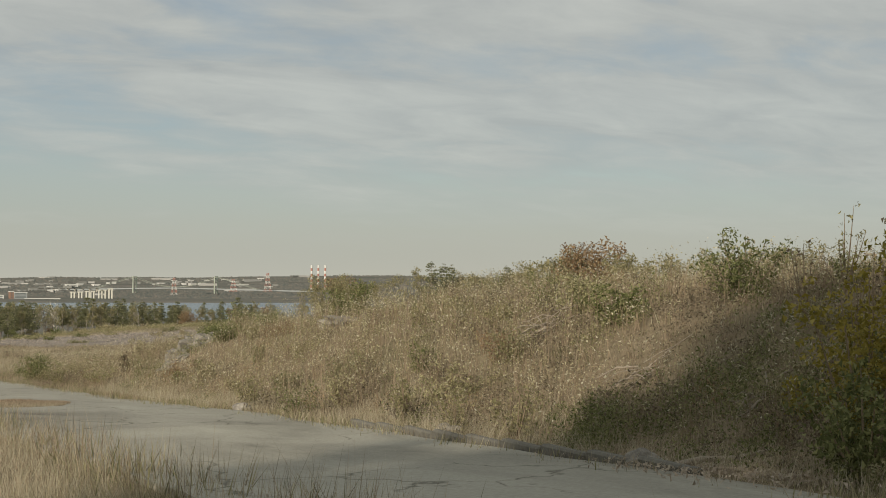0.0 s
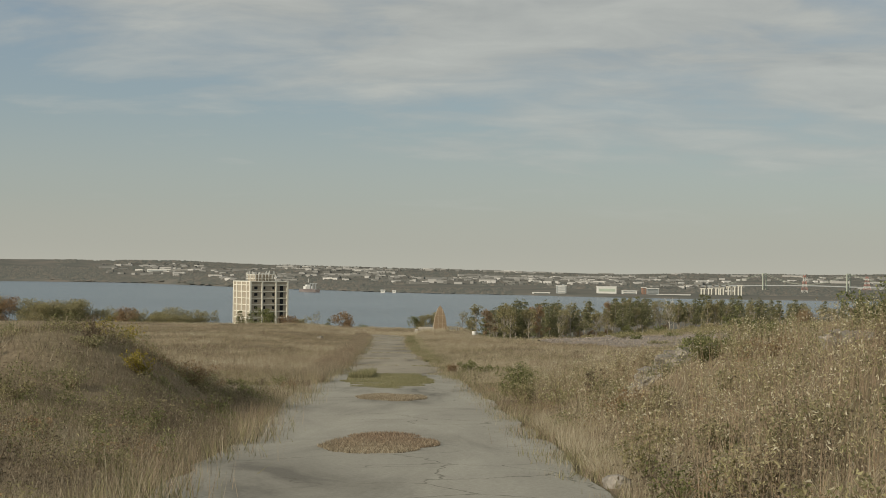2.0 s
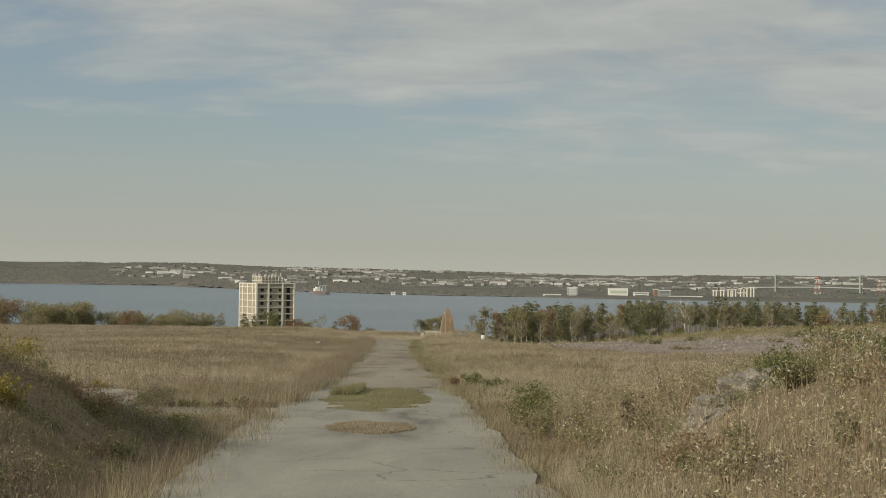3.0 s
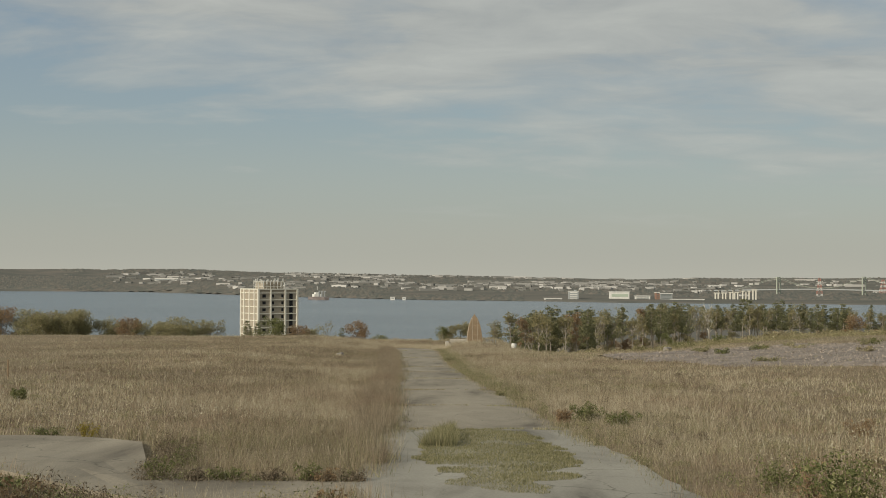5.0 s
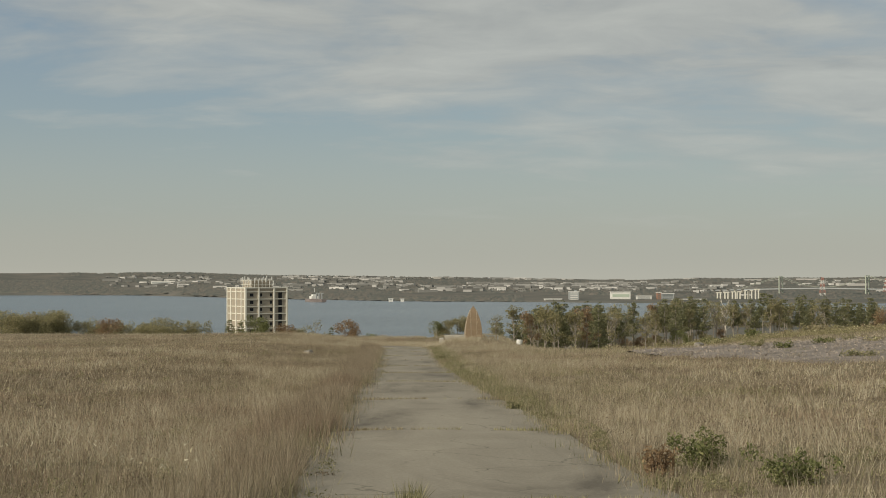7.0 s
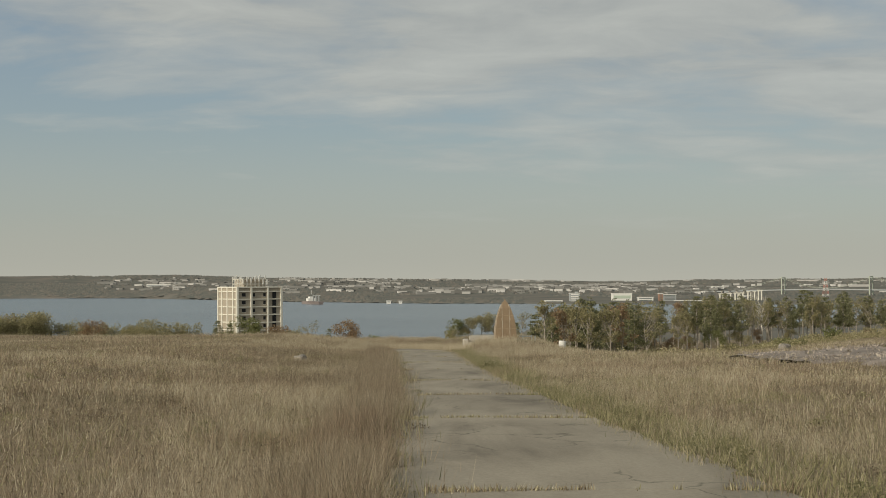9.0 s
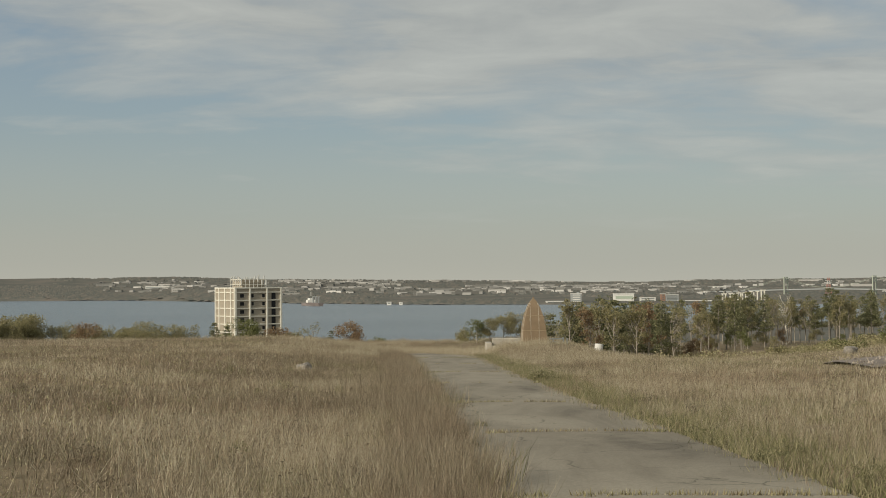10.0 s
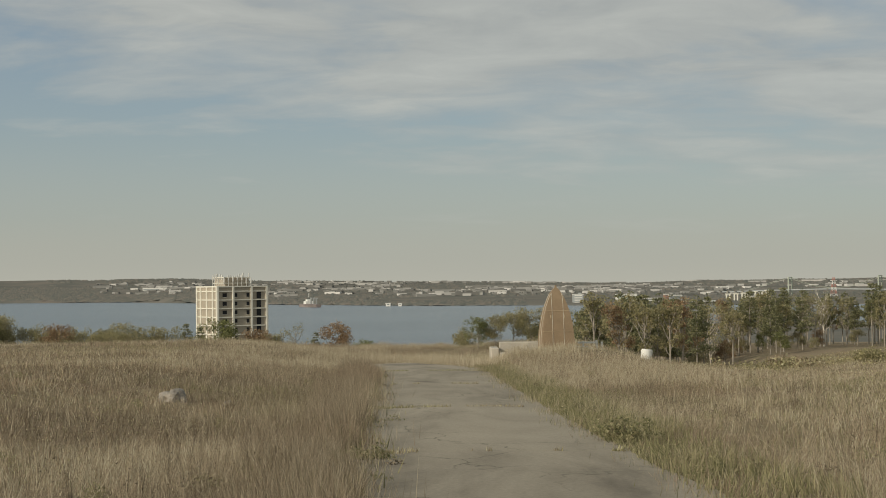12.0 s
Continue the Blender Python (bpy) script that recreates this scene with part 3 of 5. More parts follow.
for name, sel, mat, k, label in (("dry_grass", ~green & ~pale & ~brown, M_GRASS, 0.95, "tall tawny and russet autumn grass covering the field"),
                                 ("brown_grass", brown, M_BROWN, 0.85, "patches of dark brown withered grass and stems"),
                                 ("pale_grass", pale, M_PALE, 1.12, "patches of pale straw-coloured standing grass"),
                                 ("green_grass", green, M_GREEN, 0.6, "low green weeds and grass among the dry stems")):
    ob = new(name, blades(name, gx[sel], gy[sel], tall[sel] * k, wide[sel], mat, 0.8))
    tagged(ob, label, "grass", kind="stuff")


def flecks(name, x, y, z, s, mat, label):
    """Small leaves and seed heads held up among the stems."""
    n = len(x)
    a, b = rng.normal(size=(n, 3)), rng.normal(size=(n, 3))
    a /= np.linalg.norm(a, axis=1)[:, None]
    b /= np.linalg.norm(b, axis=1)[:, None]
    c = np.stack([x, y, z], 1)
    s = s[:, None]
    v = np.stack([c - a * s, c + b * s * 0.8, c + a * s], 1).reshape(-1, 3)
    return tagged(new(name, mesh_np(name, v, np.arange(3 * n).reshape(-1, 3), mat)), label, "weeds", kind="stuff")


# small leaves through the field, and the tall seeding weeds of the bank
lx, ly = sow(lambda m: 110 * (14 / max(14, 3.1 * m)) ** 1.5, LATS[3:], 14, 305)
keep = ~on_road(lx, ly, 0.2) & ~on_scree(lx, ly) & ~in_patch(lx, ly)
keep &= rng.random(len(lx)) < 1.4 * fbm(lx, ly, 2.2, 91)
lx, ly = lx[keep], ly[keep]
lz = height(lx, ly) + rng.uniform(0.04, 0.48, len(lx))
lsz = 0.0125 * far_of(lx, ly) / 14 * rng.uniform(0.5, 1.3, len(lx))
flecks("weed_leaves", lx, ly, lz, np.minimum(lsz, 0.05), M_WEED, "small brown and olive leaves through the dry grass")
n = 10500
wx, wy = rng.uniform(1.5, 40, n * 3), rng.uniform(16, 100, n * 3)
off = wx - np.interp(wy, ROAD_Y, ROAD_R)
bankw = sstep(0.6, 2.6, off) * (1 - sstep(70, 98, wy)) * (0.25 + 1.2 * fbm(wx, wy, 4, 95)) * (1 - 0.5 * sstep(14, 34, off))
ok = (rng.random(len(wx)) < bankw) & ~((((wx - 7) / 1.9) ** 2 + ((wy - 66) / 2.8) ** 2) < 1)
wx, wy = wx[ok][:n], wy[ok][:n]
wz, wh = height(wx, wy), rng.uniform(0.5, 1.25, len(wx)) * (0.6 + 0.7 * fbm(wx, wy, 5, 96))
tagged(new("weed_stalks", blades("weed_stalks", np.repeat(wx, 4) + rng.normal(0, 0.08, 4 * len(wx)), np.repeat(wy, 4) + rng.normal(0, 0.08, 4 * len(wx)),
       np.repeat(wh, 4) * rng.uniform(0.7, 1.15, 4 * len(wx)), np.full(4 * len(wx), 0.016), M_STALK, 0.3)), "brown woody weed stalks crowding the bank", "weeds", kind="stuff")
m = 26
u = rng.random(m * len(wx)) ** 0.7
spread = 0.05 + 0.20 * u
flecks("bank_leaves", np.repeat(wx, m) + rng.normal(0, 1, m * len(wx)) * spread, np.repeat(wy, m) + rng.normal(0, 1, m * len(wx)) * spread,
       np.repeat(wz, m) + np.repeat(wh, m) * (0.12 + 0.9 * u), rng.uniform(0.013, 0.042, m * len(wx)), M_WEED, "withered brown and olive leaves on the bank's weeds")
pick = rng.random(len(wx)) < 0.7
m = 8
sx, sy, sz, sh = (np.repeat(q[pick], m) for q in (wx, wy, wz, wh))
flecks("seed_heads", sx + rng.normal(0, 0.13, len(sx)), sy + rng.normal(0, 0.13, len(sx)), sz + sh * rng.uniform(0.5, 1.05, len(sx)), rng.uniform(0.016, 0.046, len(sx)), M_SEED,
       "whitish seed heads and dried leaves on the weeds")
# ragged verges leaning over the pavement
vy = rng.uniform(16, 262, 105000)
vside = rng.random(len(vy)) < 0.5
vx = np.where(vside, np.interp(vy, ROAD_Y, ROAD_L) - rng.normal(-0.05, 0.45, len(vy)), np.interp(vy, ROAD_Y, ROAD_R) + rng.normal(0.0, 0.4, len(vy)))
vd = fbm(vx, vy, 1.6, 111, 3)
ok = (rng.random(len(vy)) < 2.2 * (vd - 0.28)) & ~((vx < -4) & (vy > 84.5) & (vy < 88))
vx, vy, vside, vd = vx[ok], vy[ok], vside[ok], vd[ok]
vh = rng.uniform(0.08, 0.42, len(vx)) * (0.4 + 1.3 * vd) * np.where(vside, 1.8, 0.9)
vz = np.maximum(height(vx, vy), level(vy) - 0.02)
gsel = rng.random(len(vx)) < np.where(vside, 0.3, 0.5)
tagged(new("verge_grass", blades("verge_grass", vx[~gsel], vy[~gsel], vh[~gsel], rng.uniform(0.005, 0.014, (~gsel).sum()), M_GRASS, 0.55, vz[~gsel])), "ragged dry grass leaning over the pavement's edge", "grass", kind="stuff")
tagged(new("verge_weeds", blades("verge_weeds", vx[gsel], vy[gsel], vh[gsel] * 0.7, rng.uniform(0.012, 0.03, gsel.sum()), M_GREEN, 0.7, vz[gsel])), "low green weeds along the pavement's edge", "weeds", kind="stuff")
# the tall fringe of grass that hides the pavement's other edge
ey = rng.uniform(92, 262, 150000)
ex = np.interp(ey, ROAD_Y, ROAD_L) + (fbm(ey * 0, ey, 2.5, 141) - 0.5) * 1.6 + 0.1 - rng.random(len(ey)) ** 1.4 * 1.5
eh = rng.uniform(0.25, 0.88, len(ey)) * (0.5 + 1.0 * fbm(ex, ey, 1.2, 142))
ok = ~((ey < 102) & (ex < -6.5)) & (rng.random(len(ey)) < 0.35 + 1.1 * fbm(ex, ey, 0.8, 143))
ex, ey, eh = ex[ok], ey[ok], eh[ok]
ek = rng.random(len(ey))
for name, sel, mat, label in (("fringe_grass", ek < 0.45, M_GRASS, "tall dry grass standing along the pavement's edge"), ("fringe_stems", (ek >= 0.45) & (ek < 0.8), M_BROWN, "dark brown stems standing along the pavement's edge"),
                              ("fringe_weeds", ek >= 0.8, M_GREEN, "green weeds among the tall grass at the pavement's edge")):
    low = 0.55 if mat == M_GREEN else 1.0
    tagged(new(name, blades(name, ex[sel], ey[sel], eh[sel] * low, rng.uniform(0.004, 0.011, sel.sum()), mat, 0.7, np.maximum(height(ex[sel], ey[sel]), level(ey[sel]) - 0.02))), label, "grass", kind="stuff")
# a belt of low green herbs along the lower road
hy = rng.uniform(120, 263, 60000)
hr = np.interp(hy, ROAD_Y, ROAD_R)
hx = hr - 0.15 + rng.random(len(hy)) ** 1.3 * 2.2
ok = rng.random(len(hy)) < 1.7 * (fbm(hx, hy, 1.7, 161) - 0.15) * sstep(120, 170, hy)
hx, hy = hx[ok], hy[ok]
tagged(new("verge_herbs", blades("verge_herbs", hx, hy, rng.uniform(0.08, 0.38, len(hx)) * (0.5 + fbm(hx, hy, 0.8, 162)), rng.uniform(0.014, 0.034, len(hx)), M_GREEN, 0.9, np.maximum(height(hx, hy), level(hy) - 0.02))),
       "low green herbs along the pavement's edge", "weeds", kind="stuff")
# feathery heads on the taller grass
pm = rng.random(N) < np.where(tall > 0.36, 0.10, 0.0) * ~green
px, py, ph = gx[pm] + rng.normal(0, 0.03, pm.sum()), gy[pm] + rng.normal(0, 0.03, pm.sum()), tall[pm]
tagged(new("grass_plumes", blades("grass_plumes", px, py, ph * 0.22, wide[pm] * 1.5, M_GRASS, 0.7, height(px, py) + ph * 0.72)), "feathery pale heads of the tall dry grass", "grass", kind="stuff")
# dark branching weeds standing in the field
tx, ty = sow(lambda q: 2.2 * (14 / max(14, 3.1 * q)) ** 0.8, LATS[3:], 92, 290)
ok = ~on_road(tx, ty, 0.3) & ~on_scree(tx, ty) & (rng.random(len(tx)) < 2.6 * (fbm(tx, ty, 4.5, 151) - 0.2))
tx, ty = tx[ok], ty[ok]
th = rng.uniform(0.35, 0.85, len(tx))
tagged(new("field_stalks", blades("field_stalks", np.repeat(tx, 3) + rng.normal(0, 0.05, 3 * len(tx)), np.repeat(ty, 3) + rng.normal(0, 0.05, 3 * len(tx)), np.repeat(th, 3) * rng.uniform(0.7, 1.1, 3 * len(tx)),
       np.full(3 * len(tx), 0.014), M_BROWN, 0.3)), "dark weed stalks standing in the dry field", "weeds", kind="stuff")
m = 7
u = rng.random(m * len(tx))
flecks("field_seed_heads", np.repeat(tx, m) + rng.normal(0, 0.14, m * len(tx)) * (0.3 + u), np.repeat(ty, m) + rng.normal(0, 0.14, m * len(tx)) * (0.3 + u),
       np.repeat(height(tx, ty) + 0.0, m) + np.repeat(th, m) * (0.35 + 0.7 * u), rng.uniform(0.014, 0.038, m * len(tx)), M_BROWN, "dark dried seed heads on the field's weeds")
# weeds in the broken pavement
n = 130000
k = rng.choice(3, n, p=[0.22, 0.18, 0.6])
P = np.array(PATCHES)[k]
r, t = np.sqrt(rng.random(n)) * 1.08, rng.uniform(0, 2 * np.pi, n)
wx, wy = P[:, 0] + P[:, 2] * r * np.cos(t), P[:, 1] + P[:, 3] * r * np.sin(t)
keep = in_patch(wx, wy)
wx, wy, k = wx[keep], wy[keep], k[keep]
h = rng.uniform(0.02, 0.09, len(wx)) * (0.5 + fbm(wx, wy, 0.9, 71)) + 0.45 * ((k == 2) & (wx < -4.1) & (wy > 98)) * rng.random(len(wx))
pz = level(wy) + TOP + 0.03
for name, sel, mat, label in (("crack_weeds", k < 2, M_GRASS, "low rusty weeds growing through the broken pavement"), ("crack_grass", k == 2, M_GREEN, "green turf growing over the middle of the road")):
    tagged(new(name, blades(name, wx[sel], wy[sel], h[sel], rng.uniform(0.012, 0.03, sel.sum()), mat, 0.8, pz[sel])), label, "weeds", kind="stuff")
# weeds along the open joints
jx, jy = [], []
for s in joints[6:-1]:
    (lx, ly), (rx, ry) = road_edges(s)
    n = int(850 * (rx - lx) / 5)
    u = rng.random(n) ** 1.4
    q = fbm(u * 6, s + 0 * u, 0.8, 81) > 0.42
    jx.append((lx + (rx - lx) * u)[q])
    jy.append((ly + (ry - ly) * u + rng.normal(0, 0.07, n) * (1 + 3 * (1 - u) ** 4))[q])
jx, jy = np.concatenate(jx), np.concatenate(jy)
tagged(new("joint_weeds", blades("joint_weeds", jx, jy, rng.uniform(0.03, 0.14, len(jx)), rng.uniform(0.012, 0.035, len(jx)), M_WEED, 0.6, level(jy) + TOP + 0.02)),
       "thin line of weeds along the pavement joints", "weeds", kind="stuff")

# ---- the tower block ----
def tower_block():
    w, floor_h, n = 18.8, 2.95, 10
    roof = n * floor_h + 1.7
    base_z = -0.0 - roof
    at = (TOWER[0], TOWER[1], base_z)
    t = thing("tower_block", at, "cream and brown ten-storey concrete tower block with rooftop aerials", "building", turn=TOWER_TURN)
    body = part("wall", boxes(((-w / 2 + 0.25, -w / 2 + 0.25, 0), (w / 2 - 0.25, w / 2 - 0.25, roof - 0.4))), M_PANEL, t, "brown wall panels")
    del body
    # front (-y) and side (-x) carry the same grid of ribs, the other two are plain panels with ribs
    for side in range(4):
        rot = pose(0, 0, 0, 0, 0, -90 * side)
        ribs = [-w / 2, -3.4, 3.4, w / 2] if side == 0 else [-w / 2, -5.4, 0.2, 5.6, w / 2]
        for i, x in enumerate(ribs):
            x = min(max(x, -w / 2 + 0.35), w / 2 - 0.35)
            part("rib", boxes(((x - 0.35, -w / 2 - 0.18, 0), (x + 0.35, -w / 2 + 0.3, roof)), bevel=0.04), M_CREAM, t, at=rot)
        for k in range(n + 1):
            z = k * floor_h
            part("floor_band", boxes(((-w / 2 - 0.02, -w / 2 - 0.06, z - 0.17), (w / 2 + 0.02, -w / 2 + 0.3, z + 0.17))), M_CREAM, t, at=rot)
        part("parapet", boxes(((-w / 2 - 0.05, -w / 2 - 0.15, roof - 0.35), (w / 2 + 0.05, -w / 2 + 0.3, roof + 0.1)), bevel=0.05), M_CREAM, t, at=rot)
        cols = [(2.8, 0.7)] if side != 1 else []
        if side == 0:
            cols = [(-6.5, 1.5), (-2.35, 0.9), (2.05, 1.0), (6.1, 1.6)]
        for cx, cw in cols:
            for k in range(n):
                z = k * floor_h
                win = part("window", boxes(((cx - cw / 2, -w / 2 + 0.12, z + (0.3 if cx > 5 else 0.95)), (cx + cw / 2, -w / 2 + 0.32, z + (2.7 if cx > 5 else 2.3)))), M_GLASS, t, at=rot)
                part("sill", boxes(((cx - cw / 2 - 0.05, -w / 2 + 0.02, z + (0.24 if cx > 5 else 0.86)), (cx + cw / 2 + 0.05, -w / 2 + 0.3, z + (0.3 if cx > 5 else 0.95)))), M_CREAM, win)
    ph = part("penthouse", boxes(((-4.4, -4.4, roof - 0.4), (4.4, 4.4, roof + 3.2)), bevel=0.08), M_PANEL, t, "rooftop plant room")
    part("roof", boxes(((-w / 2 + 0.3, -w / 2 + 0.3, roof - 0.4), (w / 2 - 0.3, w / 2 - 0.3, roof - 0.2))), M_CONC, t)
    for z in (roof + 1.0, roof + 2.9):
        part("rail", boxes(((-5, -5, z), (5, -4.8, z + 0.22)), ((-5, 4.8, z), (5, 5, z + 0.22)), ((-5, -4.8, z), (-4.8, 4.8, z + 0.22)), ((4.8, -4.8, z), (5, 4.8, z + 0.22))), M_CREAM, ph)
    r = random.Random(3)
    for i in range(24):
        a = i / 24 * 4
        e, u = int(a), (a % 1) * 10 - 5
        x, y = ((u, -5), (5, u), (-u, 5), (-5, -u))[e]
        hh = r.uniform(2.8, 4.8)
        b = bmesh.new()
        box(b, (x - 0.07, y - 0.07, roof - 0.2), (x + 0.07, y + 0.07, roof + hh))
        box(b, (x - 0.22, y - 0.18, roof + hh - 1.9), (x + 0.22, y + 0.02, roof + hh), 0.04)
        part("aerial", b, M_WHITE, t, "white panel aerial on a mast" if i == 0 else "")
    return t


TOWER, TOWER_TURN = (-79.2, 663.5), 31.2
tower_block()


# ---- trees and shrubs ----
def leaf_cloud(name, centres, radii, n, size, mat, r, flat=0.8):
    """Leaves as small pointed slips, gathered in uneven clumps."""
    centres, radii = np.array(centres), np.array(radii)
    wgt = radii ** 2
    k = r.choice(len(centres), n, p=wgt / wgt.sum())
    d = r.normal(size=(n, 3))
    d /= np.linalg.norm(d, axis=1)[:, None]
    c = centres[k] + d * (radii[k] * r.uniform(0.35, 1.05, n) ** 0.6)[:, None] * np.array([1, 1, flat])
    a = r.normal(size=(n, 3))
    a /= np.linalg.norm(a, axis=1)[:, None]
    b = np.cross(a, r.normal(size=(n, 3)))
    b /= np.linalg.norm(b, axis=1)[:, None]
    s = (size * r.uniform(0.6, 1.5, n))[:, None]
    v = np.stack([c - a * s, c + b * s * 0.9, c + a * s], 1).reshape(-1, 3)
    return mesh_np(name, v, np.arange(3 * n).reshape(-1, 3), mat)


def broad_tree(seed, h, spread, leaves, mat, bark, name="tree", label="", sparse=False):
    """Trunk, forking limbs and a ragged crown."""
    r, rr = np.random.default_rng(seed), random.Random(seed)
    t = thing(name, (0, 0, 0), label, "tree")
    lean = Vector((rr.uniform(-.05, .05), rr.uniform(-.05, .05), 1))
    fork = h * (0.12 if name == "round_tree" else rr.uniform(0.18, 0.34))
    top = lean * h * 0.85
    R = h * 0.0115 + 0.03
    runs = [([lean * 0, lean * fork * 0.5, lean * fork, lean * h * 0.65 + Vector((rr.uniform(-.5, .5), rr.uniform(-.5, .5), 0)), top], [R * 1.25, R, R * 0.85, R * 0.5, R * 0.15])]
    tips, rad = [tuple(top)], [spread * 0.42]
    for i in range(13):
        a, z = rr.uniform(0, 6.283), fork + (h * 0.8 - fork) * (i / 13) ** 0.9
        out = spread * rr.uniform(0.55, 1.0) * (1 - 0.45 * (z / h))
        p0 = lean * z
        p2 = p0 + Vector((math.cos(a) * out, math.sin(a) * out, h * rr.uniform(0.12, 0.3)))
        p1 = p0.lerp(p2, 0.5) + Vector((0, 0, -h * 0.03))
        runs.append(([p0, p1, p2], [R * 0.5, R * 0.32, R * 0.1]))
        for j in range(3):
            q = p1.lerp(p2, rr.uniform(0.1, 1)) + Vector((rr.uniform(-1, 1), rr.uniform(-1, 1), rr.uniform(0.1, 1))) * spread * 0.35
            runs.append(([p1.lerp(p2, 0.4), q], [R * 0.22, R * 0.06]))
            tips.append(tuple(q))
            rad.append(spread * rr.uniform(0.12, 0.26))
        tips.append(tuple(p2))
        rad.append(spread * rr.uniform(0.18, 0.34))
    part("trunk", tubes("trunk", runs, bark), bark, t)
    if leaves:
        part("crown", leaf_cloud("crown", tips, [q * (1.25 if name == "round_tree" else 1.05) for q in rad], leaves, 0.15 if h > 5 else 0.05, mat, r), mat, t)
    return t


def pine_tree(seed, h, spread, leaves, label):
    """A tall straight stem, bare low down, with level whorls of boughs."""
    r, rr = np.random.default_rng(seed), random.Random(seed)
    t = thing("pine_tree", (0, 0, 0), label, "tree")
    R = h * 0.0095 + 0.03
    runs = [([(0, 0, 0), (0.1, 0, h * 0.5), (0, 0.05, h * 0.97)], [R, R * 0.7, R * 0.12])]
    tips, rad = [(0, 0, h * 0.97)], [spread * 0.16]
    low = h * rr.uniform(0.25, 0.45)
    z = low
    while z < h * 0.96:
        f = 1 - (z - low) / (h - low)
        for i in range(rr.randint(3, 5)):
            a, out = rr.uniform(0, 6.283), spread * (0.25 + 0.75 * f) * rr.uniform(0.5, 1.05)
            p2 = Vector((math.cos(a) * out, math.sin(a) * out, z + out * 0.15))
            runs.append(([(0, 0, z), tuple(p2)], [R * 0.25, R * 0.05]))
            for u in (0.5, 0.8, 1.0):
                tips.append((p2.x * u, p2.y * u, z + out * 0.15 * u + 0.1))
                rad.append(spread * rr.uniform(0.16, 0.34) * (0.6 + 0.5 * f))
        z += h * rr.uniform(0.035, 0.06)
    for i in range(7):
        a, z = rr.uniform(0, 6.283), low * rr.uniform(0.3, 1)
        runs.append(([(0, 0, z), (math.cos(a) * spread * 0.5, math.sin(a) * spread * 0.5, z + 0.1)], [R * 0.15, R * 0.04]))
    part("trunk", tubes("trunk", runs, M_BARK), M_BARK, t)
    part("crown", leaf_cloud("crown", tips, rad, leaves, 0.155, M_PINE, r, 0.5), M_PINE, t)
    return t


def put(kinds, x, y, size, sink=0.1, group="", rr=random.Random(9)):
    src = rr.choice(kinds)
    m = pose(x, y, float(height(x, y)) - sink, 0, 0, rr.uniform(0, 360))
    o = copy_thing(src, m)
    o.scale = (size,) * 3
    if group:
        o["group"] = group
    return o


BELT = "trees of the wood along the bank"
leafy_kinds = [broad_tree(10 + i, 11, 2.3, 1700, m, M_BARK, "tree", "slender half-bare autumn tree with olive-brown leaves in the wood")
               for i, m in enumerate((M_CROWN, M_CROWN, M_CROWN, M_RUST))]
bare_kinds = [broad_tree(30 + i, 11, 3.0, 700, M_CROWN, M_BARK, "tree", "nearly bare grey tree with a few leaves in the wood") for i in range(2)]
pine_kinds = [pine_tree(50 + i, 12.5, 2.5, 2900, "dark green pine with a bare lower stem in the wood") for i in range(3)]
round_kinds = [broad_tree(70 + i, 8, 4.0, 4600, m, M_BARK, "round_tree", "low round-headed autumn tree on the slope") for i, m in enumerate((M_CROWN, M_RUST, M_CROWN, M_SHRUB))]
kinds_all = leafy_kinds[:3] * 3 + leafy_kinds[3:] + bare_kinds * 3 + pine_kinds * 7
rr = random.Random(77)
for i in range(240):
    u = rr.random()
    bx, by = np.interp(u, [0, 0.32, 0.65, 1], [13, 70, 140, 300]), np.interp(u, [0, 0.32, 0.65, 1], [388, 470, 492, 440])
    put(kinds_all, float(bx) + rr.uniform(-4, 4), float(by) + rr.uniform(-6, 62), rr.uniform(0.86, 1.14) + 0.24 * float(1 - sstep(20, 60, bx)), group=BELT)
for i in range(60):
    u = rr.random()
    bx, by = np.interp(u, [0, 0.32, 0.65, 1], [13, 70, 140, 300]), np.interp(u, [0, 0.32, 0.65, 1], [376, 456, 478, 426])
    put(round_kinds, float(bx) + rr.uniform(-4, 4), float(by) + rr.uniform(-5, 40), rr.uniform(0.28, 0.6), group="bushes under the trees")
birch = broad_tree(91, 12, 2.8, 60, M_CROWN, M_BIRCH, "birch_tree", "bare white-barked birch at the edge of the wood")
birch.matrix_basis = pose(76.5, 479, float(height(76.5, 479)) - 0.1, 0, 0, 40)
for k in leafy_kinds + bare_kinds + pine_kinds + round_kinds:
    x, y = rr.uniform(100, 200), rr.uniform(470, 510)
    k.matrix_basis = pose(x, y, float(height(x, y)) - 0.1)
    k["group"] = BELT
# trees standing on the slope below the field, by the tower and along the left
SLOPE = "trees on the slope below the field"
for x, y, top, kinds in ((-66.5, 503, -8.6, pine_kinds), (-63.5, 505, -9.6, pine_kinds), (-58.0, 500, -8.9, [round_kinds[3]]), (-50, 500, -11.2, [round_kinds[1]]), (-41, 506, -9.5, bare_kinds), (-36.5, 504, -10.8, pine_kinds),
                         (-31, 506, -10.3, [round_kinds[1]]), (-24, 470, -12.0, bare_kinds), (-20, 420, -10.5, [round_kinds[3]]), (-47, 505, -11.6, [round_kinds[0], round_kinds[2]]),
                         (-3, 395, -8.0, [round_kinds[0]]), (-7, 400, -9.5, pine_kinds)):
    k = rr.choice(kinds)
    tall = 12.5 if k in pine_kinds else 8 if k in round_kinds else 11
    put([k], x, y, max(0.15, (top - float(height(x, y))) / tall), group=SLOPE)
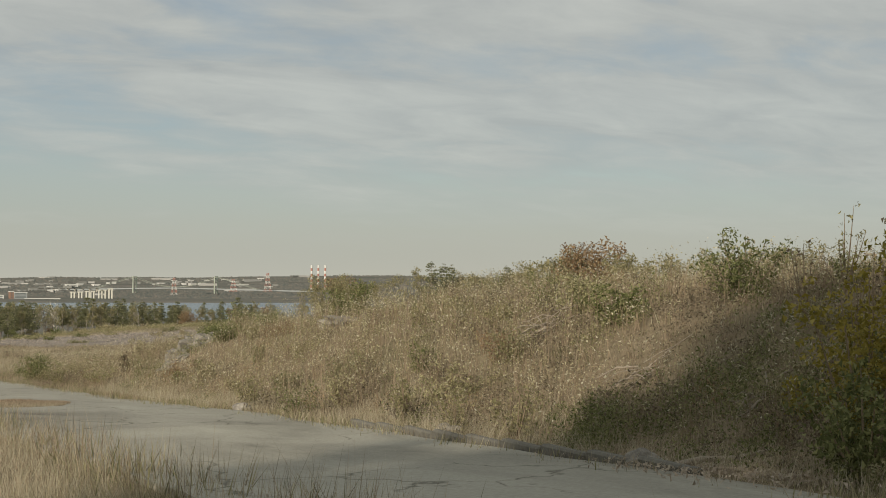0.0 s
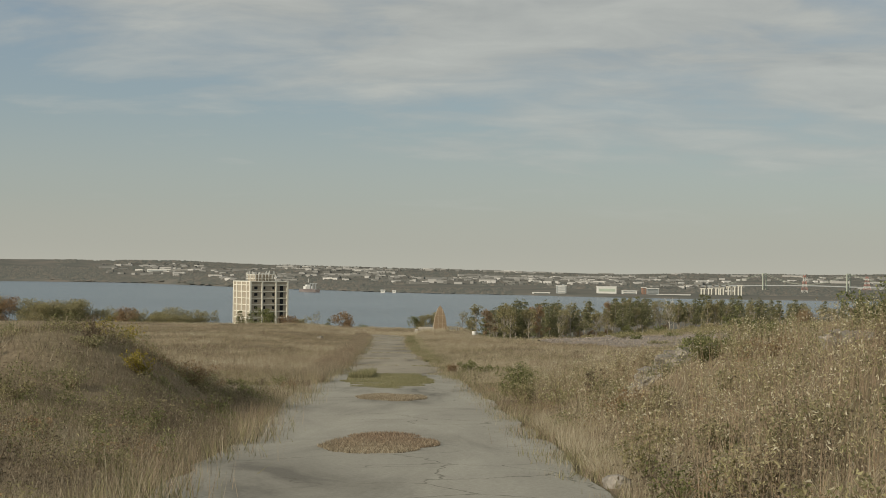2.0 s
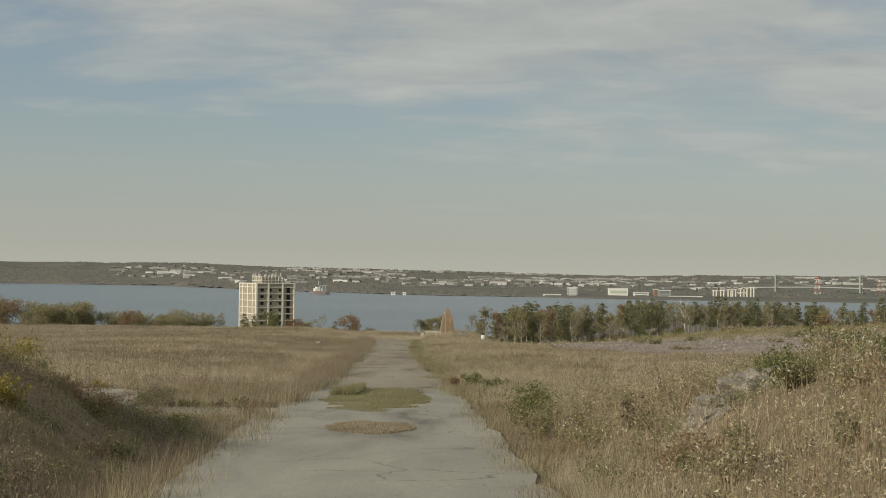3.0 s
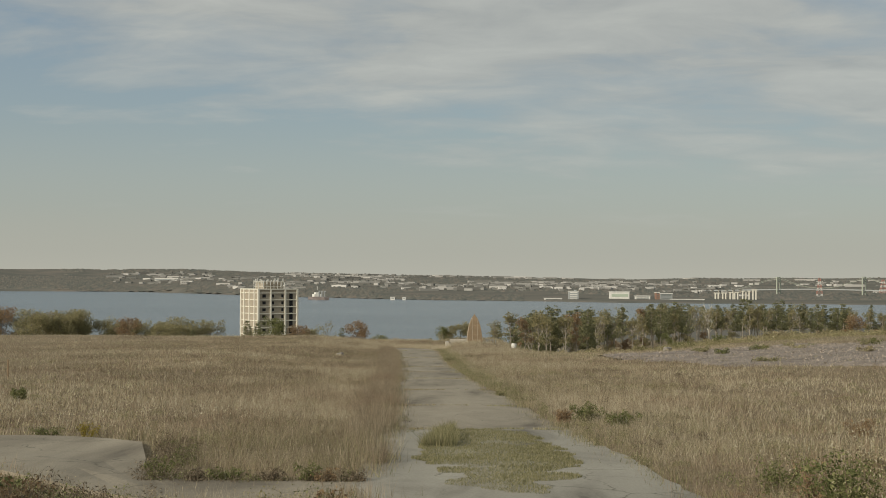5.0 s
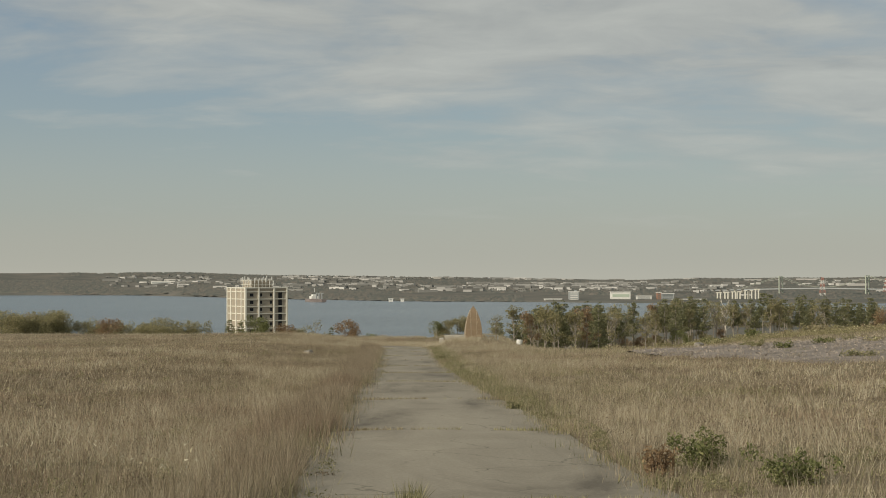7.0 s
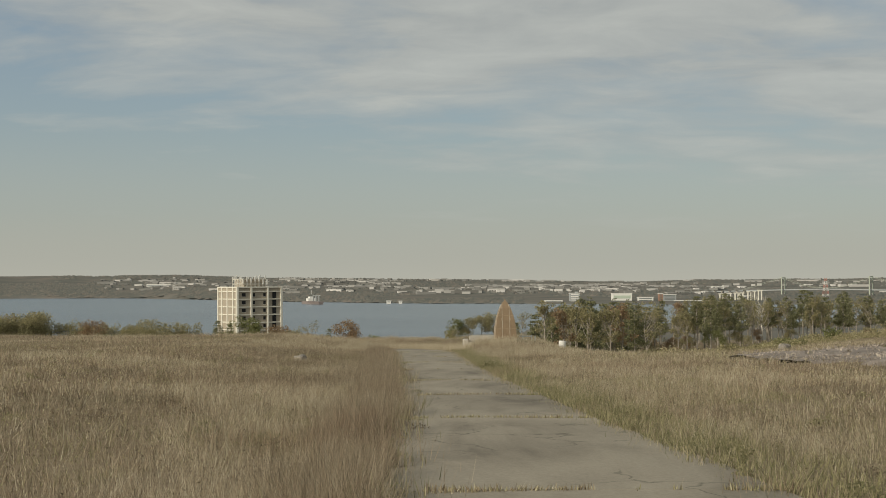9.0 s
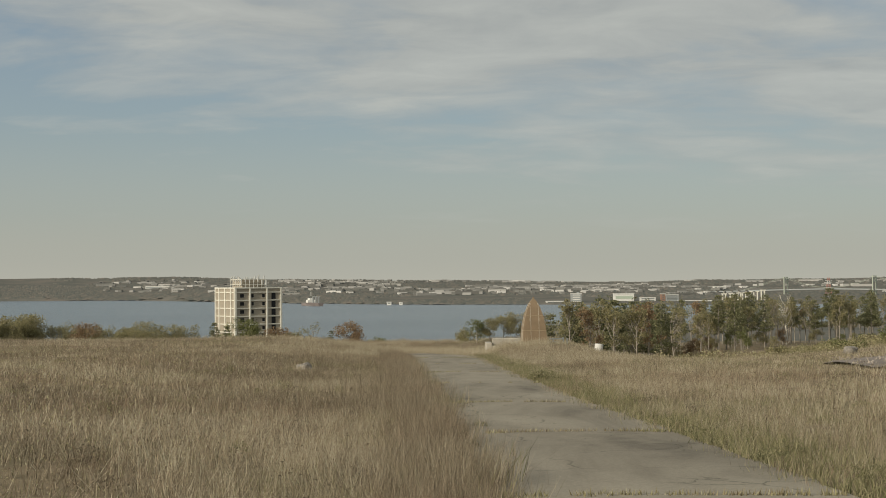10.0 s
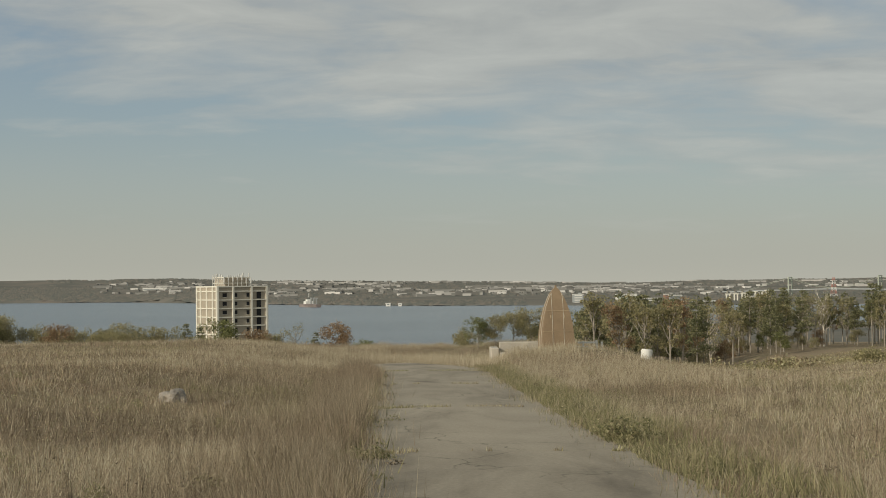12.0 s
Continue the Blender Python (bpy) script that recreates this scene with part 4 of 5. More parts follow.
for i in range(34):
    x, y = -98 - 150 * rr.random() ** 0.9, rr.uniform(672, 708)
    k = rr.choice(round_kinds[:3] * 3 + pine_kinds[:1] + bare_kinds[:1])
    top = float(np.interp(-x, [98, 130, 150, 175, 200, 215, 250], [-16.5, -15.0, -14.0, -12.0, -10.5, -8.5, -7.5])) + rr.uniform(-2.4, 0.8)
    put([k], x, y, max(0.3, (top - float(height(x, y))) / (12.5 if k in pine_kinds else 8 if k in round_kinds else 11)), group=SLOPE)
# the group just right of the rusty spire
for x, y, top, kinds in ((8.5, 318, -1.6, leafy_kinds[:2]), (11.5, 322, -2.6, leafy_kinds[3:]), (5.5, 325, -3.0, bare_kinds), (-1.3, 292, -3.0, [round_kinds[0]]), (-2.8, 291, -3.2, [round_kinds[0]]), (0.3, 294, -2.9, [round_kinds[2]]), (-4.3, 290, -3.5, [round_kinds[3]]),
                         (13.5, 335, -3.2, bare_kinds), (16, 350, -2.2, leafy_kinds[:2]), (17, 340, -3.2, leafy_kinds[:2]), (19, 355, -1.8, pine_kinds), (22, 352, -3.0, leafy_kinds[:2]),
                         (25, 360, -2.5, leafy_kinds[3:]), (28, 366, -2.0, pine_kinds), (31, 372, -2.8, bare_kinds)):
    k = rr.choice(kinds)
    tall = 12.5 if k in pine_kinds else 8 if k in round_kinds else 11
    put([k], x, y, max(0.2, (top - float(height(x, y))) / tall), group="trees round the rusty spire")
# beyond the bank on the right
for (x, y, top), kinds in (((72.0, 180.6, 7.9), pine_kinds),
                         ((75.3, 181.2, 7.5), pine_kinds),
                         ((76.1, 185.3, 7.7), pine_kinds),
                         ((69.0, 182.1, 6.2), bare_kinds),
                         ((65.7, 179.3, 5.7), bare_kinds),
                         ((72.6, 185.9, 6.5), leafy_kinds[:3]),
                         ((76.2, 176.4, 5.9), [round_kinds[0]]),
                         ((80.0, 187.9, 6.1), leafy_kinds[:3]),
                         ((62.0, 141.0, 6.9), pine_kinds),
                         ((63.0, 140.5, 6.1), [round_kinds[0]]),
                         ((65.4, 150.5, 5.7), bare_kinds),
                         ((65.3, 139.5, 6.6), [round_kinds[2]]),
                         ((52.5, 112.3, 7.7), pine_kinds),
                         ((52.9, 109.9, 7.6), [round_kinds[1]]),
                         ((52.7, 114.4, 7.1), [round_kinds[0]]),
                         ((55.0, 111.1, 6.8), [round_kinds[2]]),
                         ((51.2, 101.8, 7.0), leafy_kinds[:3]),
                         ((53.5, 102.9, 6.6), [round_kinds[0]]),
                         ((48.9, 91.8, 7.0), pine_kinds),
                         ((49.9, 91.4, 6.5), [round_kinds[2]]),
                         ((48.6, 80.8, 7.0), pine_kinds),
                         ((48.2, 78.8, 7.2), [round_kinds[0]]),
                         ((47.9, 83.4, 6.8), [round_kinds[2]]),
                         ((71.1, 203.3, 4.7), [round_kinds[0]]),
                         ((74.4, 206.2, 4.9), leafy_kinds[:3]),
                         ((71.8, 214.1, 4.9), [round_kinds[1]]),
                         ((70.4, 220.4, 4.5), leafy_kinds[:3]),
                         ((68.8, 210.0, 5.2), [round_kinds[2]]),
                         ((69.6, 226.3, 3.9), bare_kinds),
                         ((71.8, 197.4, 5.3), bare_kinds)):
    k = rr.choice(kinds)
    tall = 12.5 if k in pine_kinds else 8 if k in round_kinds else 11
    put([k], x, y, max(0.25, (top - float(height(x, y))) / tall), group="trees beyond the bank")
# the trees behind the starting point that throw shade over the road and bank
for x, y, s in ((-19.4, 11.8, 1.05), (-21.0, 13.4, 0.95), (-18.9, 9.2, 1.3), (-20.6, 7.4, 1.5), (-16.2, 6.0, 1.5), (-18.0, 6.8, 1.5), (-17.8, 3.2, 1.55), (-13.9, 3.1, 1.5), (-14.4, -1.1, 1.6), (-10.2, -1.6, 1.5), (-21.5, 1.6, 1.7), (-18.8, -2.0, 1.7), (-9.9, -5.2, 1.6)):
    put(pine_kinds, x, y, s, group="trees beside the start of the road")


def shrub(seed, h, w, n, mat, label, at, leaf=0.04, stems=9, name="shrub", flat=0.9):
    """Several stems from one root and leaves in loose clumps along them."""
    r, q = np.random.default_rng(seed), random.Random(seed)
    x, y = at
    t = thing(name, (x, y, float(height(x, y)) - 0.05), label, "shrub")
    runs, tips, rad = [], [], []
    for i in range(stems):
        a, o = q.uniform(0, 6.283), q.uniform(0.15, 0.5) * w
        hh = h * q.uniform(0.65, 1.0) * (1 - 0.25 * (o / (0.5 * w)) ** 2)
        p1, p2 = Vector((math.cos(a) * o * 0.55, math.sin(a) * o * 0.55, hh * 0.5)), Vector((math.cos(a) * o, math.sin(a) * o, hh))
        runs.append(([(0, 0, 0), tuple(p1), tuple(p2)], [0.022, 0.014, 0.004]))
        for u in (0.25, 0.45, 0.65, 0.85, 1.0):
            p = p1.lerp(p2, u * 2 - 1) if u > 0.5 else Vector((0, 0, 0)).lerp(p1, u * 2)
            tips.append((p.x + q.uniform(-.1, .1) * w, p.y + q.uniform(-.1, .1) * w, max(0.12, p.z)))
            rad.append(0.5 * w * q.uniform(0.16, 0.38) * (1.1 - 0.5 * u))
    if stems > 6:
        part("stem", tubes("stem", runs, M_STALK, 4), M_STALK, t)
    for run in runs if stems <= 6 else ():
        part("stem", tubes("stem", [run], M_STALK, 4), M_STALK, t)
    part("crown", leaf_cloud("crown", tips, rad, int(n * 1.5), leaf * 0.85, mat, r, flat), mat, t)
    return t


def top_to(x, y, z):
    return z - float(height(x, y))


shrub(1, max(1.2, top_to(11.1, 59.3, 5.25)), 2.4, 2600, M_SHRUB, "tall leafy green bush with a pointed top on the bank", (11.1, 59.3), 0.05, 12)
shrub(2, 1.5, 1.9, 1800, M_WEED, "round olive-brown bush beside pale rock", (6.2, 70.8), 0.04)
shrub(3, 1.4, 2.5, 2400, M_SHRUB, "spreading green bush at the road's edge", (2.9, 78.8), 0.045, 11)
for k, (top, wid) in enumerate((((10.0, 69.5, 4.1), 2.6), ((8.3, 67.5, 3.1), 1.7), ((10.2, 66.5, 3.9), 2.4), ((7.4, 63.5, 3.2), 1.6))):
    shrub(40 + k, max(0.9, top_to(*top)), wid, 2000, M_SHRUB, "leafy green bush among the dry weeds of the bank", top[:2], 0.045, 11)
shrub(4, 1.3, 1.5, 1300, M_SHRUB, "upright green bush beside pale rock", (9.2, 66.5), 0.04)
shrub(5, 1.5, 2.6, 2000, M_SHRUB, "broad green bush on top of the bank", (10.3, 69.5), 0.045, 12)
shrub(6, 1.3, 3.4, 2600, M_YELLOW, "yellow-green autumn bush on the grassy mound", (-12.4, 71.5), 0.05, 14)
shrub(7, 0.8, 1.1, 900, M_YELLOW, "small yellowing bush on the bank", (-9.3, 63.5), 0.04)
shrub(8, 0.9, 1.6, 1000, M_RUST, "low rusty bush on the mound", (-8.6, 68.0), 0.04)
shrub(9, 1.0, 1.6, 1300, M_SHRUB, "dark green bush beside the road", (1.7, 113.2), 0.045)
shrub(10, 0.75, 1.0, 800, M_RUST, "orange autumn bush beside the road", (0.55, 112.0), 0.045)
shrub(11, 0.7, 1.7, 1200, M_SHRUB, "low green bush beside the road", (2.6, 109.6), 0.045)
shrub(12, 0.8, 1.5, 900, M_RUST, "small red-leaved bush in the dry grass", (10.2, 102.5), 0.04)
shrub(13, 1.5, 2.6, 2400, M_SHRUB, "leafy olive bush in the grass", (12.2, 91.0), 0.055, 12)
shrub(14, 0.5, 0.8, 500, M_GREEN, "low green weed at the road's edge", (-1.1, 135.0), 0.05)
shrub(15, 0.7, 1.3, 700, M_SHRUB, "low dark green bush in the field", (-27, 128), 0.06)
shrub(16, 0.6, 0.9, 600, M_RUST, "russet bush at the road's edge", (-6.7, 81.5), 0.045)
shrub(17, 1.0, 1.5, 1100, M_SHRUB, "green bush among the dry weeds on the bank", (8.06, 35.73), 0.05)
bush_at = (3.5, 22.7, 6.0)
shrub(18, top_to(*bush_at), 2.0, 3000, M_YELLOW, "tall bush with yellowing leaves at the side of the road", bush_at[:2], 0.05, 16)
under_at = (2.8, 22.0, 4.7)
shrub(19, 1.8, 1.9, 2000, M_SHRUB, "dark green undergrowth below a yellowing bush", under_at[:2], 0.05, 12)
shrub(20, 1.1, 2.2, 1500, M_SHRUB, "low dark green bush on the shaded bank", (3.6, 22.6), 0.05)
shrub(21, 1.3, 1.6, 1100, M_SHRUB, "green weedy bush on the bank", (5.4, 24.6), 0.045)
shrub(22, 0.8, 1.0, 800, M_YELLOW, "yellow-green bush on the bank", (4.9, 25.6), 0.04)
shrub(23, 1.6, 2.2, 1500, M_SHRUB, "leafy pale green bush on the bank", (9.4, 33.0), 0.05)
shrub(24, 1.3, 2.0, 1200, M_WEED, "brown weedy bush on the bank", (8.6, 38.5), 0.045)
shrub(25, 0.6, 1.6, 900, M_GREEN, "green weeds along the pavement's edge", (-3.6, 203.5), 0.045)
shrub(26, 0.5, 1.2, 700, M_GREEN, "low green weeds on the pavement's edge", (-9.1, 200.0), 0.04)
shrub(27, 0.7, 0.9, 700, M_SHRUB, "dark green bush at the foot of the mound", (-7.4, 73.0), 0.045)
for i, (x, y) in enumerate(((9.6, 27.5), (8.2, 29.5), (10.5, 31.0), (7.4, 26.2), (11.5, 35.5), (12.0, 30.0), (8.8, 24.5))):
    shrub(60 + i, rr.uniform(1.6, 2.3), 0.9, 200, M_WEED, "tall thin sapling with sparse leaves on the bank", (x, y), 0.045, 6, "sapling")
for i in range(110):
    y = rr.uniform(19, 88)
    x = float(np.interp(y, ROAD_Y, ROAD_R)) + 1.0 + rr.random() ** 1.3 * 13
    if abs(x - 7) < 2.0 and abs(y - 66) < 3.0:
        continue
    mat, word = rr.choice(((M_WEED, "withered brown"), (M_WEED, "withered brown"), (M_WEED, "withered brown"), (M_BROWN, "dark brown"), (M_SHRUB, "dull green"), (M_SHRUB, "dull green"), (M_CROWN, "olive"), (M_CROWN, "olive"), (M_RUST, "russet"), (M_GREEN, "yellow-green")))
    shrub(500 + i, rr.uniform(0.5, 1.25), rr.uniform(0.8, 1.9), rr.randint(420, 900), mat, word + " weedy bush on the bank beside the road", (x, y), rr.uniform(0.03, 0.045), 9)
# the mound's dark clumps, thickened also to make up its shaded side
for i in range(55):
    y = rr.uniform(40, 82)
    x = float(np.interp(y, ROAD_Y, ROAD_L)) - 0.8 - rr.random() * 11
    mat, word = rr.choice(((M_BROWN, "dark brown"), (M_SHRUB, "dull green"), (M_SHRUB, "dull green"), (M_CROWN, "dark olive"), (M_GREEN, "yellow-green"), (M_RUST, "russet")))
    shrub(320 + i, rr.uniform(0.35, 1.0), rr.uniform(0.7, 1.8), rr.randint(400, 800), mat, word + " weed clump on the grassy mound", (x, y), rr.uniform(0.03, 0.04), 8)
for i, (x, y, h, w, mat, word) in enumerate(((-6.6, 87.5, 0.4, 0.8, M_BROWN, "dark brown"), (-7.5, 87.4, 0.5, 0.9, M_RUST, "orange"), (-7.9, 87.6, 0.6, 1.0, M_SHRUB, "dark green"), (-8.8, 87.5, 0.45, 0.9, M_BROWN, "dark brown"),
                                            (-9.8, 87.7, 0.5, 1.1, M_SHRUB, "dark green"), (-10.6, 87.6, 0.45, 0.8, M_BROWN, "dark brown"), (-11.6, 88.2, 0.7, 0.9, M_SHRUB, "dark green"), (-16.5, 100.6, 0.6, 0.9, M_YELLOW, "yellowing"), (-18.0, 101.2, 0.4, 1.2, M_SHRUB, "dark green"),
                                            (-14.0, 84.0, 0.6, 1.6, M_SHRUB, "dark green"), (-12.2, 83.2, 0.5, 1.4, M_BROWN, "dark brown"), (-16.0, 85.5, 0.6, 1.6, M_BROWN, "dark brown"))):
    shrub(700 + i, h, w, 700, mat, word + " weed clump at the side track's edge", (x, y), 0.035, 8)
for i in range(26):
    a = rr.uniform(0, 6.283)
    x, y = 43 + 26 * math.cos(a) * rr.uniform(0.2, 1), 203 + 42 * math.sin(a) * rr.uniform(0.2, 1)
    shrub(100 + i, rr.uniform(0.5, 1.3), rr.uniform(1.2, 3.0), 420, rr.choice((M_SHRUB, M_WEED, M_GREEN)), "low scrubby bush among grey rubble", (x, y), 0.10, 7)
for i in range(30):
    x = rr.uniform(14, 120)
    y = float(np.interp(x, [14, 60, 120], [290, 318, 330])) + rr.uniform(-14, 14)
    shrub(140 + i, rr.uniform(0.7, 1.2) if x < 40 else rr.uniform(0.9, 2.0), rr.uniform(3, 6), 520, rr.choice((M_WEED, M_WEED, M_SHRUB, M_CROWN)), "tangled olive scrub in front of the wood", (x, y), 0.16, 8)


def weed_clumps(name, spots, mat, label, leaf=1.0):
    """Many low leafy clumps over a stretch of ground: rows of x, y, height, width."""
    cx, cy, ch, cw = (np.array(q) for q in zip(*spots))
    m = 260 if leaf < 2 else 150
    u, a = np.sqrt(rng.random(m * len(cx))), rng.uniform(0, 2 * np.pi, m * len(cx))
    r = np.repeat(cw, m) * 0.5 * u * (0.6 + 0.8 * rng.random(len(u)))
    x, y = np.repeat(cx, m) + np.cos(a) * r, np.repeat(cy, m) + np.sin(a) * r
    z = height(x, y) + np.repeat(ch, m) * np.sqrt(np.maximum(0.05, 1 - u ** 2)) * rng.random(len(u)) ** 0.6
    return flecks(name, x, y, z, rng.uniform(0.018, 0.042, len(u)) * leaf, mat, label)


for name, mat, number, label in (("green_clumps", M_SHRUB, 200, "low dull green weeds spread over the bank"), ("olive_clumps", M_CROWN, 140, "low olive weeds spread over the bank"),
                                 ("russet_clumps", M_RUST, 60, "low russet weeds spread over the bank"), ("brown_clumps", M_BROWN, 200, "low dark brown weeds spread over the bank")):
    spots = []
    for i in range(number):
        if rr.random() < 0.5:
            y = rr.uniform(20, 90)
            x = float(np.interp(y, ROAD_Y, ROAD_R)) + 0.8 + rr.random() ** 1.2 * 14
        else:
            y = rr.uniform(38, 82)
            x = float(np.interp(y, ROAD_Y, ROAD_L)) - 0.5 - rr.random() * 9
        spots.append((x, y, rr.uniform(0.25, 0.9), rr.uniform(0.5, 1.5)))
    weed_clumps(name, spots, mat, label)
for name, mat, number, label in (("field_greens", M_GREEN, 260, "low green weeds scattered through the dry field"), ("field_browns", M_BROWN, 240, "dark withered weeds scattered through the dry field")):
    spots = []
    while len(spots) < number:
        y = rr.uniform(95, 250)
        x = -4 + rr.gauss(0, 16)
        if not bool(on_road(np.array([x]), np.array([y]), 0.6)[0]):
            spots.append((x, y, rr.uniform(0.15, 0.42), rr.uniform(0.4, 1.3)))
    weed_clumps(name, spots, mat, label)


spots = [(-11.9 - 1.9 * rr.random() ** 2 * ((y - 88) / 10) + rr.uniform(-0.2, 0.3), y, rr.uniform(0.2, 0.6), rr.uniform(0.4, 0.9)) for y in np.arange(87.5, 98, 0.45)]
spots += [(x, 87.35 + rr.uniform(-0.2, 0.3), rr.uniform(0.15, 0.45), rr.uniform(0.4, 0.9)) for x in np.arange(-11.8, -6.4, 0.4)]
weed_clumps("track_weeds", spots, M_BROWN, "dark withered weeds along the side track's edge")
weed_clumps("track_greens", [(x + 0.2, y + 0.15, h * 0.8, w) for x, y, h, w in spots[::2]], M_SHRUB, "dull green weeds along the side track's edge")
for name, mat, number, label in (("scrub", M_WEED, 380, "tangled brown scrub before the wood"), ("green_scrub", M_CROWN, 360, "tangled olive scrub before the wood")):
    spots = []
    for i in range(number):
        x = rr.uniform(9, 130)
        spots.append((x, float(np.interp(x, [9, 30, 60, 130], [298, 290, 298, 315])) + rr.uniform(-20, 110) * rr.random(), rr.uniform(0.5, 1.2), rr.uniform(2.5, 5.5)))
    weed_clumps(name, spots, mat, label, 4.2)
# the shaded foot of the bank: dark undergrowth behind a fringe of soft dry grass
spots = [(2.6 + rr.random() * 6, rr.uniform(21, 30), rr.uniform(0.35, 1.0), rr.uniform(0.6, 1.5)) for i in range(70)]
weed_clumps("undergrowth", spots, M_SHRUB, "dark green undergrowth on the shaded bank", 1.2)
spots = [(2.4 + rr.random() * 8, rr.uniform(22, 46), rr.uniform(0.4, 1.1), rr.uniform(0.6, 1.6)) for i in range(80)]
weed_clumps("dead_undergrowth", spots, M_BROWN, "dark withered undergrowth on the bank", 1.2)
sy = rng.uniform(18, 62, 26000)
sx = np.interp(sy, ROAD_Y, ROAD_R) + 0.3 + rng.random(len(sy)) ** 1.4 * 2.6
ok = rng.random(len(sy)) < 2.4 * (fbm(sx, sy, 1.5, 181) - 0.28)
sx, sy = sx[ok], sy[ok]
tagged(new("soft_grass", blades("soft_grass", sx, sy, rng.uniform(0.2, 0.62, len(sx)) * (0.4 + fbm(sx, sy, 0.8, 182)), rng.uniform(0.004, 0.010, len(sx)), M_PALE, 0.9)), "soft pale grass along the foot of the bank", "grass", kind="stuff")
for name, mat, side, number, label in (("edge_herbs", M_GREEN, 1, 130, "leafy yellow-green herbs along the pavement's edge"), ("edge_greens", M_GREEN, -1, 120, "low green weeds creeping over the pavement's edge"),
                                       ("edge_browns", M_BROWN, -1, 110, "withered brown weeds creeping over the pavement's edge")):
    spots = []
    for i in range(number):
        y = rr.uniform(92, 256)
        x = float(np.interp(y, ROAD_Y, ROAD_R)) + rr.uniform(-0.15, 1.2) if side > 0 else float(np.interp(y, ROAD_Y, ROAD_L)) + rr.uniform(-0.2, 1.5) * rr.random()
        spots.append((x, y, rr.uniform(0.12, 0.36), rr.uniform(0.3, 1.0)))
    weed_clumps(name, spots, mat, label)
# tall pale grass closing the end of the road
tx, ty = rng.uniform(-17, 1.5, 26000), rng.uniform(262, 286, 26000)
ok = ~on_road(tx, ty, 0.1) & (rng.random(len(tx)) < 2.6 * (fbm(tx, ty, 2.6, 171) - 0.3))
tx, ty = tx[ok], ty[ok]
tagged(new("tall_pale_grass", blades("tall_pale_grass", tx, ty, rng.uniform(0.35, 0.95, len(tx)) * (0.4 + 0.9 * fbm(tx, ty, 1.8, 172)), rng.uniform(0.014, 0.03, len(tx)), M_PALE, 0.3)), "tall pale grass standing at the road's end", "grass", kind="stuff")


# a drift of small white flowers in the field
fx, fy = rng.normal(-15.5, 5.5, 900), rng.normal(112, 1.6, 900)
ok = (fx < -8) & (fbm(fx, fy, 1.5, 133) > 0.42)
fx, fy = fx[ok], fy[ok]
flecks("white_flowers", fx, fy, height(fx, fy) + rng.uniform(0.25, 0.5, len(fx)), rng.uniform(0.03, 0.07, len(fx)), M_SEED, "drift of small whitish flowers in the dry field")


# ---- stones and rubble ----
def stone(name, at, size, seed, label, mat=M_ROCK, sink=0.25, category="rock"):
    """A faceted, worn boulder."""
    bm = bmesh.new()
    bmesh.ops.create_icosphere(bm, subdivisions=3, radius=1)
    o = Vector((seed * 7.3, seed * 3.1, seed * 1.7))
    for v in bm.verts:
        k = 1 + 0.45 * (noise.noise(v.co * 1.1 + o)) + 0.16 * noise.noise(v.co * 3.1 + o)
        if name == "rock_outcrop":
            k = 1 + 0.6 * noise.noise(v.co * 1.9 + o) + 0.3 * noise.noise(v.co * 4.5 + o)
        k = min(k, 1.18)
        deep = 1.0 if v.co.z > 0 else 3.0
        v.co = Vector((v.co.x * size[0] * k, v.co.y * size[1] * k, v.co.z * size[2] * k * deep))
    x, y = at
    gx_, gy_ = float(height(x + 0.8, y) - height(x - 0.8, y)) / 1.6, float(height(x, y + 0.8) - height(x, y - 0.8)) / 1.6
    lie = Vector((-gx_, -gy_, 1)).to_track_quat("Z", "Y").to_matrix().to_4x4() if name == "rock_outcrop" and size[2] < 0.24 else Matrix()
    ob = part(name, bm, mat, None, at=Matrix.Translation((x, y, float(height(x, y)) + size[2] * (1 - 2 * sink))) @ lie @ pose(0, 0, 0, 0, 0, 0 if name == "rock_outcrop" else seed * 37))
    return tagged(ob, label, category)


stone("boulder", (-16.5, 220.0), (0.66, 0.42, 0.3), 3, "pale grey boulder lying in the dry grass")
stone("boulder", (-14.6, 219.4), (0.2, 0.16, 0.13), 4, "small grey stone beside a boulder")
stone("rock_outcrop", (7.2, 66.2), (0.85, 0.6, 0.34), 5, "bare pale rock breaking through the weedy bank", sink=0.4)
stone("rock_outcrop", (8.3, 66.7), (0.7, 0.6, 0.3), 14, "bare pale rock breaking through the weedy bank", sink=0.4)
stone("rock_outcrop", (6.2, 65.6), (0.6, 0.5, 0.26), 15, "low pale rock half hidden in weeds", sink=0.5)
stone("rock_outcrop", (5.6, 64.4), (0.55, 0.7, 0.2), 6, "bare pale rock breaking through the weedy bank", sink=0.55)
stone("rock_outcrop", (9.6, 56.5), (0.7, 0.9, 0.3), 8, "grey rock showing between bushes", sink=0.35)
stone("stone", (2.35, 45.2), (0.28, 0.2, 0.14), 9, "pale stone at the pavement's edge")
stone("stone", (2.75, 33.4), (0.3, 0.22, 0.15), 10, "pale stone at the pavement's edge")
stone("stone", (2.0, 25.6), (0.28, 0.25, 0.2), 11, "dark grey stone at the pavement's edge")
stone("boulder", (30, 268), (0.8, 0.7, 0.5), 12, "pale boulder among scrub")
stone("boulder", (53, 196), (1.6, 1.2, 0.6), 13, "pale boulder on grey rubble")


